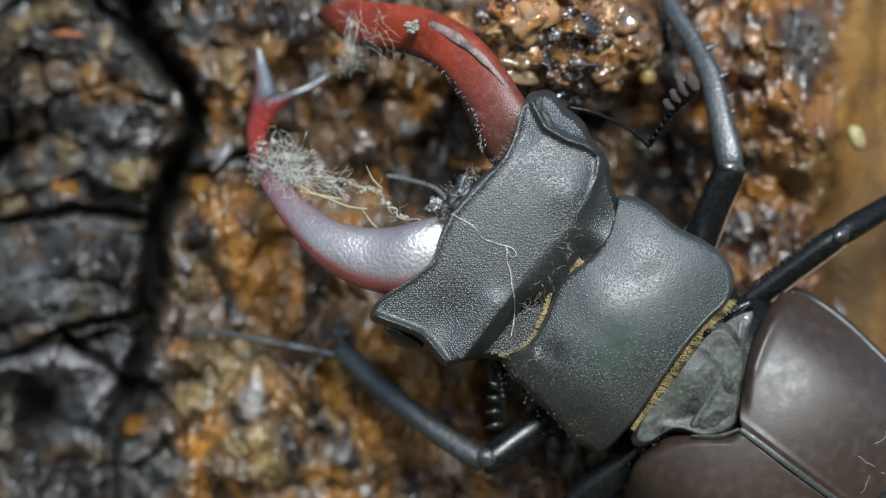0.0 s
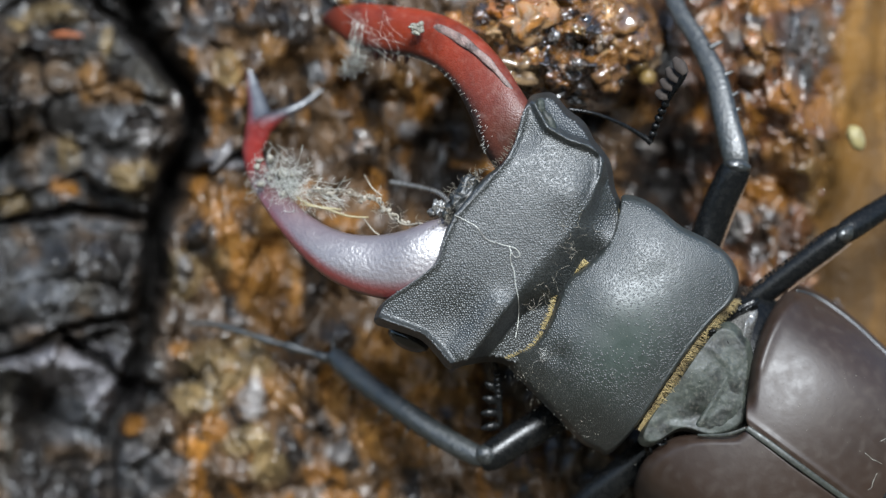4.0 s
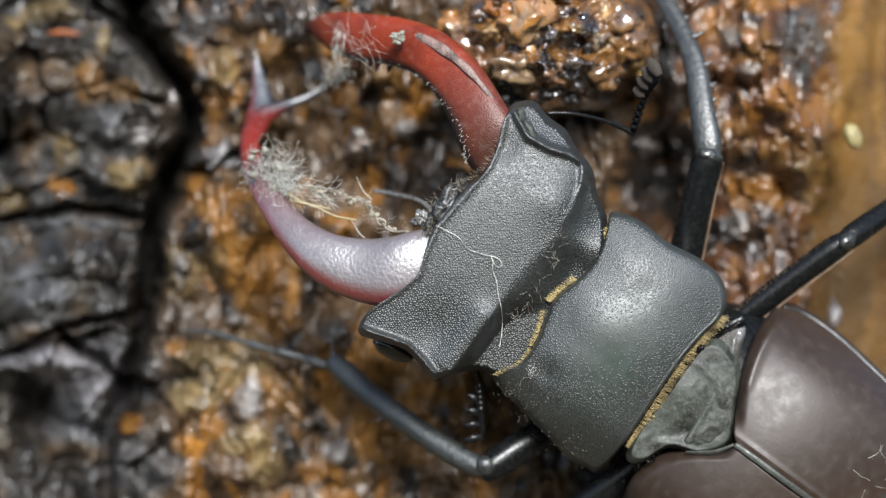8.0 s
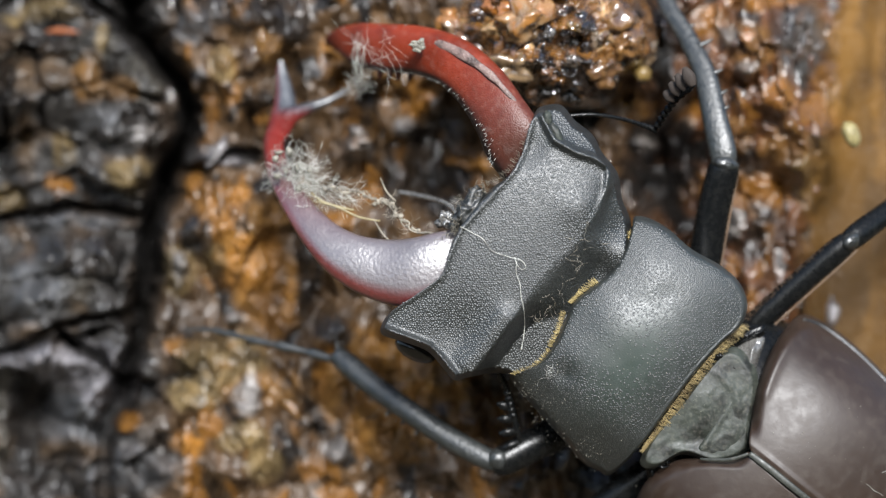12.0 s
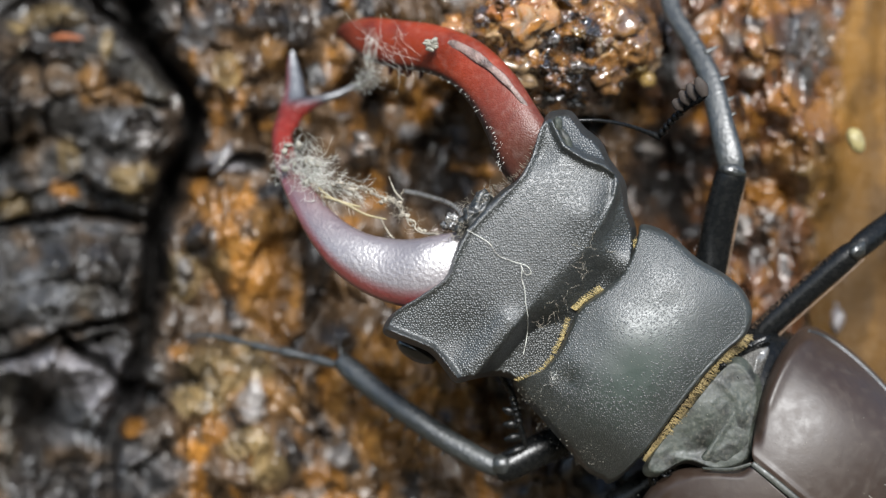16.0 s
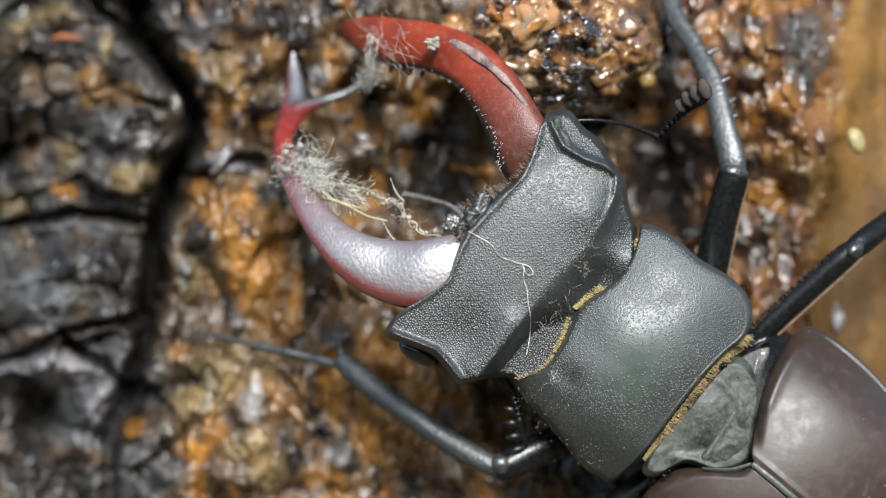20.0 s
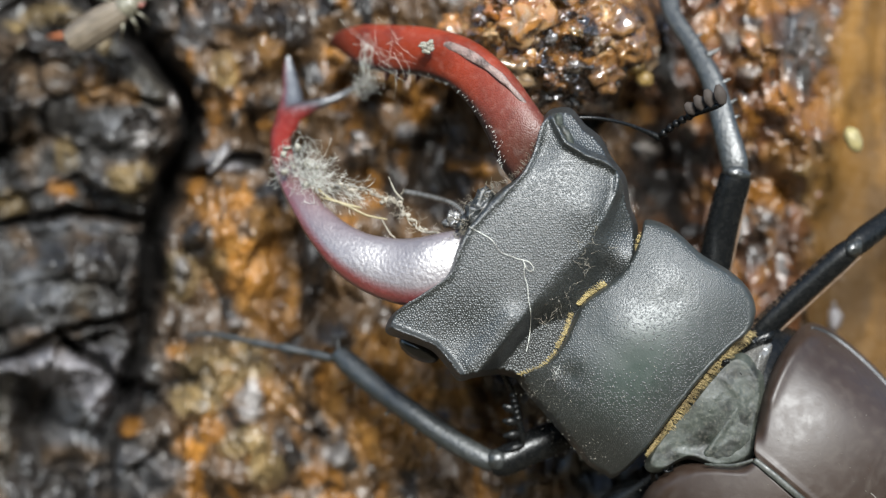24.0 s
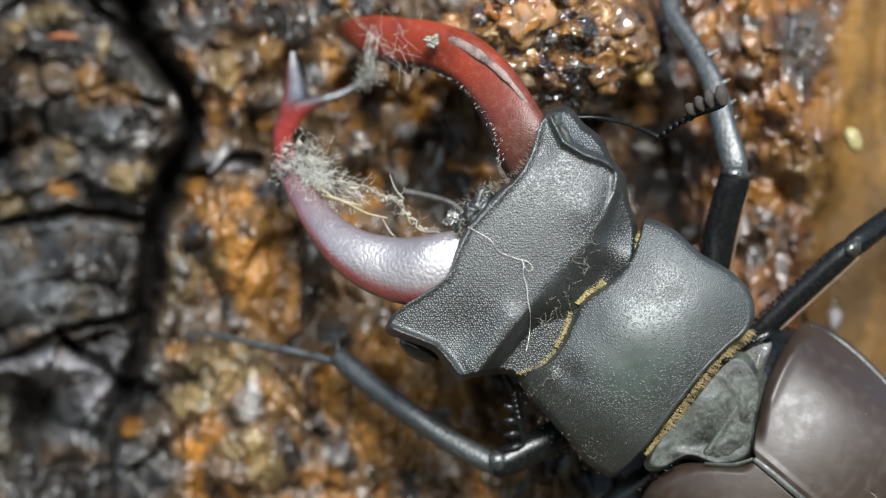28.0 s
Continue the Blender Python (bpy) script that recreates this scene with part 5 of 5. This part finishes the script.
def motions():
    # seconds, mm to the right, mm up, degrees about the three axes, from the pose at the end
    body = (
        (0, -1.65, 1.75, 1.5, -3.0, -0.2), (0.5, -1.62, 1.65, 1.1, -3.0, -0.2), (1, -0.70, 0.97, 1.3, -3.5, -0.1),
        (1.5, -0.20, -0.41, 1.0, -2.7, -0.5), (2, -0.41, -0.31, 1.2, -2.2, -0.4), (2.5, -0.42, 0.20, 1.2, -2.7, -0.5),
        (3, -0.50, 0.35, 1.2, -2.6, -0.4), (3.5, -0.60, 0.97, 1.3, -4.6, -0.3), (5.5, -3.37, 3.45, 0.9, 1.1, 1.4),
        (6, -3.34, 3.45, 1.3, -0.3, 0.9), (6.5, -3.38, 3.33, 1.5, -1.0, 0.9), (7, -3.40, 3.16, 1.6, -1.5, 0.9),
        (7.5, -2.62, 1.84, 0.8, -3.2, 0.6), (8, -1.88, 0.37, 0.8, -3.7, 0.1), (8.5, -0.39, -0.62, 0.9, -3.1, -0.3),
        (9, -0.33, -0.39, 0.8, -2.8, -0.1), (9.5, -0.30, -0.34, 0.3, -2.5, 0.0), (10, -0.26, -0.20, 0.3, -2.0, -0.2),
        (10.5, -0.25, -0.21, 0.2, -1.7, 0.2), (11, -0.27, -0.17, 0.3, -1.5, 0.1), (11.5, -0.29, -0.15, 0.3, -1.4, 0.5),
        (12, -0.32, -0.16, 0.2, -1.3, 0.3), (12.5, -0.35, -0.12, 0.5, -1.4, 0.3), (14.5, -0.29, -0.17, 0.1, -1.4, 0.2),
        (15, -0.20, -0.32, 0.2, -1.0, 0.3), (15.5, -0.27, -0.29, 0.0, -0.5, 0.4), (16, -0.38, -0.34, -0.2, -0.4, 0.2),
        (16.5, -0.36, -0.30, -0.5, -0.2, 0.4), (17, -0.40, -0.31, -0.3, -0.1, 0.6), (17.5, -0.37, -0.31, -0.2, -0.0, 0.4),
        (18, -0.40, -0.30, -0.3, -0.1, 0.5), (18.5, -0.34, -0.30, -0.3, -0.1, 0.6), (19, -0.35, -0.30, -0.3, -0.0, 0.2),
        (19.5, -0.31, -0.27, -0.2, 0.0, 0.4), (20, -0.34, -0.31, -0.2, -0.0, 0.5), (20.5, -0.31, -0.28, -0.6, 0.1, 0.1),
        (21, -0.32, -0.25, -0.0, -0.0, 0.3), (21.5, -0.31, -0.25, -0.0, 0.0, 0.5), (23.5, 0.07, -0.04, 0.2, -0.1, 0.1),
        (24, 0.05, -0.07, 0.1, 0.1, 0.1), (24.5, 0.02, -0.05, 0.0, 0.1, 0.1), (25, 0.03, -0.03, 0.0, -0.0, 0.0),
        (25.5, 0.07, 0.01, 0.0, -0.0, 0.0), (26, 0.04, -0.01, 0.0, -0.0, 0.3), (26.5, 0.00, 0.01, -0.1, -0.0, 0.1),
        (27, -0.03, 0.01, -0.0, 0.0, 0.1), (27.5, -0.03, 0.01, -0.0, 0.0, 0.1), (28, 0.00, -0.00, -0.0, 0.0, -0.0))
    skull = (
        (0, -1.51, 1.01, 1.4, -0.9, 0.3), (0.5, -1.44, 0.94, 1.0, -1.1, 0.6), (1, -0.92, 0.52, 0.6, -1.2, 0.6),
        (1.5, -0.38, -0.70, 0.9, -0.4, -0.2), (2, -0.46, -0.55, 1.3, -0.4, 0.1), (2.5, -0.56, -0.30, 0.3, -1.9, -0.3),
        (3, -0.65, -0.19, 0.2, -1.6, 0.1), (3.5, -0.82, -0.12, -0.3, -2.3, -0.6), (5.5, -2.64, 3.80, -0.9, 3.4, 4.1),
        (6, -2.95, 3.57, -0.6, 1.2, 3.6), (6.5, -3.17, 3.35, -0.4, 0.2, 3.5), (7, -3.20, 3.06, -0.5, 0.1, 3.5),
        (7.5, -2.96, 1.63, -2.0, -1.7, -0.1), (8, -2.32, 0.13, 0.3, -2.2, -0.6), (8.5, -0.75, -0.90, 1.0, -2.0, -2.3),
        (9, -0.54, -0.71, 0.4, -1.9, -1.7), (9.5, -0.44, -0.60, 0.4, -1.7, -1.2), (10, -0.38, -0.37, 0.2, -1.3, -0.9),
        (10.5, -0.35, -0.33, -0.5, -1.1, -0.8), (11, -0.36, -0.26, -0.3, -1.0, -0.6), (11.5, -0.36, -0.24, 0.3, -0.8, -0.2),
        (12, -0.35, -0.25, -0.3, -1.0, -1.0), (12.5, -0.37, -0.22, 0.3, -1.0, -1.0), (14.5, -0.31, -0.23, 0.2, -1.1, -0.8),
        (15, -0.28, -0.31, -0.2, -1.1, -0.2), (15.5, -0.29, -0.22, -0.3, -0.1, 0.0), (16, -0.29, -0.23, 0.7, 0.9, 0.0),
        (16.5, -0.26, -0.21, 0.2, 0.7, -0.2), (17, -0.26, -0.20, 0.2, 0.7, -0.0), (17.5, -0.22, -0.22, 0.6, 0.4, -0.2),
        (18, -0.24, -0.24, 0.6, 0.1, 0.3), (18.5, -0.19, -0.27, -0.1, -0.1, 0.0), (19, -0.18, -0.22, 0.3, -0.1, -0.3),
        (19.5, -0.16, -0.22, -0.4, -0.1, 0.0), (20, -0.19, -0.22, 0.5, -0.1, 0.4), (20.5, -0.15, -0.23, -0.6, -0.0, 0.0),
        (21, -0.16, -0.19, 0.0, -0.1, 0.4), (21.5, -0.16, -0.22, -0.3, -0.1, 0.5), (23.5, 0.10, -0.01, 0.1, 0.7, 0.2),
        (24, 0.06, -0.05, -0.5, 0.4, 0.4), (24.5, 0.07, -0.01, -0.5, 0.5, -0.5), (25, 0.03, -0.03, -0.0, -0.0, 0.0),
        (25.5, 0.05, 0.00, -0.8, 0.1, 0.2), (26, 0.01, -0.02, -0.3, -0.1, -0.1), (26.5, -0.00, -0.00, -0.0, 0.0, 0.0),
        (27, -0.05, 0.02, -0.7, -0.2, 0.4), (27.5, -0.05, 0.02, -0.3, -0.2, 0.4), (28, 0.00, 0.00, -0.0, 0.0, -0.0))
    # seconds, degrees by which each jaw turns on the head, clockwise in the chart
    jaws = (
        (0, -4.0, -0.1), (0.5, -3.9, 0.3), (1, -3.8, 1.1), (1.5, -2.7, -1.4), (2, -2.6, -2.3), (2.5, -2.1, 0.5),
        (3, -0.9, 0.3), (3.5, -4.0, 1.9), (5.5, -10.8, -0.6), (6, -8.3, -0.4), (6.5, -6.8, -0.4), (7, -5.1, 0.8),
        (7.5, -1.8, 0.4), (8, -0.7, 1.7), (8.5, -1.4, -1.9), (9, -1.2, -2.2), (9.5, -1.1, -2.4), (10, -1.0, -2.6),
        (10.5, -1.6, -2.3), (11, -1.7, -2.3), (11.5, -1.8, -2.5), (12, -1.6, -2.2), (12.5, -2.2, -2.6), (14.5, -1.8, -0.9),
        (15, -1.3, -0.9), (15.5, -0.5, -1.2), (16, -0.6, -1.3), (16.5, 0.2, -0.6), (17, 0.2, -0.4), (17.5, -0.2, -0.2),
        (18, 0.4, 0.5), (18.5, 0.7, 0.7), (19, 0.6, 0.6), (19.5, 1.0, 0.9), (20, 0.6, 0.6), (20.5, 0.8, 0.9),
        (21, 1.0, 0.8), (21.5, 1.0, 1.0), (23.5, -1.8, -3.5), (24, -1.4, -3.2), (24.5, -1.6, -2.9), (25, -0.8, -1.1),
        (25.5, -0.0, -0.1), (26, 0.0, -0.0), (26.5, 0.0, 0.0), (27, 0.5, 0.7), (27.5, 0.3, 0.3), (28, 0.0, 0.0))
    whole = {r[0]: moved(BODY_PIVOT, *r[1:]) for r in body}
    times = [r[0] for r in body]
    base = {t: whole[t] @ Matrix.Translation(HOME[beetle.name]) for t in times}
    walk(beetle, [(t, base[t]) for t in times])
    walk(head, [(r[0], base[r[0]].inverted() @ moved(HEAD_PIVOT, *r[1:]) @ Matrix.Translation(HOME[head.name])) for r in skull])
    skulls = {r[0]: moved(HEAD_PIVOT, *r[1:]) for r in skull}
    for col, root, pieces in ((1, spot(800, 464, -1.2), LEFT_JAW_PIECES), (2, spot(935, 290, -1), RIGHT_JAW_PIECES)):
        for ob in pieces:
            walk(ob, [(r[0], Matrix.Translation(root - HOME[head.name]) @ Matrix.Rotation(radians(r[col]), 4, "Y") @ Matrix.Translation(HOME[ob.name] - root)) for r in jaws])

    def hinge(ob, joint_rest, end_rest, joint_at, end_at):
        """Keys a limb: its joint stands at joint_at(t), its far end points at end_at(t)."""
        j0, e0 = spot(*joint_rest), spot(*end_rest)
        rows = []
        for t in times:
            j, e = joint_at(t), end_at(t)
            q = (e0 - j0).rotation_difference(e - j)
            rows.append((t, base[t].inverted() @ Matrix.Translation(j) @ q.to_matrix().to_4x4()))
        walk(ob, rows)

    def joint(rows, *h):
        return lambda t: spot(*between(rows, t), *h)

    knee_fr = joint(((0, 1289, 301), (1, 1294, 305), (1.5, 1290, 316), (3, 1292, 317), (3.5, 1298, 314), (5.5, 1281, 273), (6, 1275, 271), (7, 1264, 268), (7.5, 1264, 276), (8, 1256, 282),
                     (8.5, 1276, 295), (9, 1281, 297), (10, 1286, 299), (12.5, 1287, 300), (15, 1291, 301), (21.5, 1296, 304), (23.5, 1304, 307), (28, 1303, 308)), -5.5)
    knee_fl = joint(((0, 858, 816), (1, 862, 818), (2, 870, 833), (3, 868, 828), (3.5, 868, 824), (5.5, 824, 800), (6, 836, 796), (7, 838, 798), (7.5, 846, 812), (8, 862, 832),
                     (8.5, 887, 832), (10, 887, 824), (21.5, 883, 822), (23.5, 881, 815), (25, 882, 818), (28, 882, 818)), -6.5)
    tip_fl = joint(((0, 600, 636, -14), (1.5, 588, 634, -13), (2, 590, 646, -12.5), (3.5, 596, 643, -12.8), (5.5, 584, 724, -16.8), (6, 590, 674, -16), (6.5, 590, 650, -15.5), (7, 590, 646, -15.5),
                    (7.5, 590, 632, -14.8), (8, 586, 656, -13.5), (9, 590, 652, -12.5), (10, 590, 644, -12.5), (15, 588, 644, -12.5), (21.5, 592, 644, -12.5), (23.5, 592, 632, -12.5), (24.5, 592, 639, -12.5), (28, 592, 640, -12.5)))
    knee_mr = joint(((0, 1482, 422), (1, 1489, 429), (1.5, 1498, 450), (3, 1490, 442), (3.5, 1491, 432), (5.5, 1466, 412), (6.5, 1470, 406), (7, 1472, 406), (8, 1499, 434), (8.5, 1519, 446), (9.5, 1513, 439),
                     (12.5, 1508, 437), (15, 1512, 442), (21.5, 1507, 441), (23.5, 1510, 440), (28, 1508, 440)), -6.0)
    knee_ml = joint(((0, 985, 925), (1.5, 1015, 965), (3.5, 1005, 945), (5.5, 965, 905), (7, 965, 905), (8, 985, 950), (9, 1012, 962), (28, 1020, 960)), -9.0)
    elbow_r = joint(((0, 1144, 260), (1, 1156, 254), (1.5, 1167, 240), (2, 1169, 240), (3, 1166, 246), (3.5, 1158, 249), (5.5, 1097, 262), (6, 1092, 258), (7, 1094, 247), (7.5, 1106, 248), (8, 1121, 242),
                     (8.5, 1146, 234), (9.5, 1160, 234), (11, 1164, 240), (16, 1162, 242), (28, 1166, 244)), -4.0)
    tip_r = joint(((0, 1235, 158, 1.9), (1, 1246, 150, 1.7), (2, 1260, 156, 2.1), (2.5, 1222, 152, 2.6), (3, 1224, 152, 2.7), (3.5, 1216, 140, 2.4), (5.5, 1186, 116, -1.5), (6, 1172, 120, -0.3), (7, 1147, 82, -2.8), (7.5, 1150, 114, -0.5), (8, 1170, 138, 2.2),
                   (8.5, 1192, 146, 2.8), (9, 1220, 156, 2.9), (9.5, 1238, 162, 2.6), (10, 1250, 166, 2.4), (11, 1224, 157, 2.8), (12.5, 1238, 160, 2.6), (14.5, 1216, 144, 2.6), (15, 1226, 149, 2.6), (15.5, 1244, 164, 2.5), (17, 1257, 177, 2.4), (18, 1244, 168, 2.5), (20, 1253, 171, 2.4), (21.5, 1254, 170, 2.3), (23.5, 1283, 184, 1.7), (28, 1285, 186, 1.7)))
    elbow_l = joint(((0, 880, 655), (1.5, 893, 690), (3.5, 890, 680), (5.5, 800, 585), (6, 785, 595), (7, 795, 606), (7.5, 815, 640), (8, 848, 680), (8.5, 888, 705), (10, 895, 700), (12.5, 900, 695), (28, 908, 690)), -5.0)
    tip_l = joint(((0, 888, 752), (1.5, 898, 790), (3.5, 900, 780), (5.5, 795, 690), (6, 768, 690), (7, 790, 710), (7.5, 825, 745), (8, 855, 772), (8.5, 900, 800), (10, 915, 795), (12.5, 925, 790), (28, 928, 790)), -6.0)

    def on_body(p):
        return lambda t: whole[t] @ spot(*p)

    def on_head(p):
        return lambda t: skulls[t] @ spot(*p)

    def still(p):
        return lambda t: spot(*p)

    hinge(femur_fr, KNEE_FR, HIP_FR, knee_fr, on_body(HIP_FR))
    hinge(tibia_fr, KNEE_FR, FOOT_FR, knee_fr, still(FOOT_FR))
    hinge(femur_fl, KNEE_FL, HIP_FL, knee_fl, on_body(HIP_FL))
    hinge(tibia_fl, KNEE_FL, TIP_FL, knee_fl, tip_fl)
    hinge(tarsus_fl, TIP_FL, FOOT_FL, tip_fl, still(FOOT_FL))
    hinge(femur_mr, KNEE_MR, HIP_MR, knee_mr, on_body(HIP_MR))
    hinge(tibia_mr, KNEE_MR, FOOT_MR, knee_mr, still(FOOT_MR))
    hinge(femur_ml, (1020, 960, -9.0), (1210, 800, -8), knee_ml, on_body((1210, 800, -8)))
    hinge(tibia_ml, (1020, 960, -9.0), (920, 1050, -17), knee_ml, still((920, 1050, -17)))
    hinge(scape_r, ELBOW_R, SOCKET_R, elbow_r, on_head(SOCKET_R))
    hinge(club_r, ELBOW_R, TIP_R, elbow_r, tip_r)
    hinge(scape_l, ELBOW_L, SOCKET_L, elbow_l, on_head(SOCKET_L))
    hinge(club_l, ELBOW_L, TIP_L, elbow_l, tip_l)
    # the leafhopper: seconds, place of its brow, degrees from straight up, height
    steps = ((0, -110, 420, 20, -7), (19.5, -110, 420, 20, -7), (20.4, -16, 222, 25, -6), (20.8, 33, 160, 30, -6), (21.0, 30, 163, 30, -6), (21.2, 45, 103, 18, -6.5), (21.5, 115, 65, 36, -9), (22.0, 190, 32, 50, -12),
             (22.6, 256, -6, 59, -13.8), (26.2, 258, -8, 59, -13.8), (26.6, 310, -62, 45, -14), (27.0, 380, -180, 40, -15), (28.0, 400, -240, 40, -15))
    walk(hopper, [(t, Matrix.Translation(spot(x, y, h)) @ Matrix.Rotation(radians(a), 4, "Y")) for t, x, y, a, h in steps])


motions()
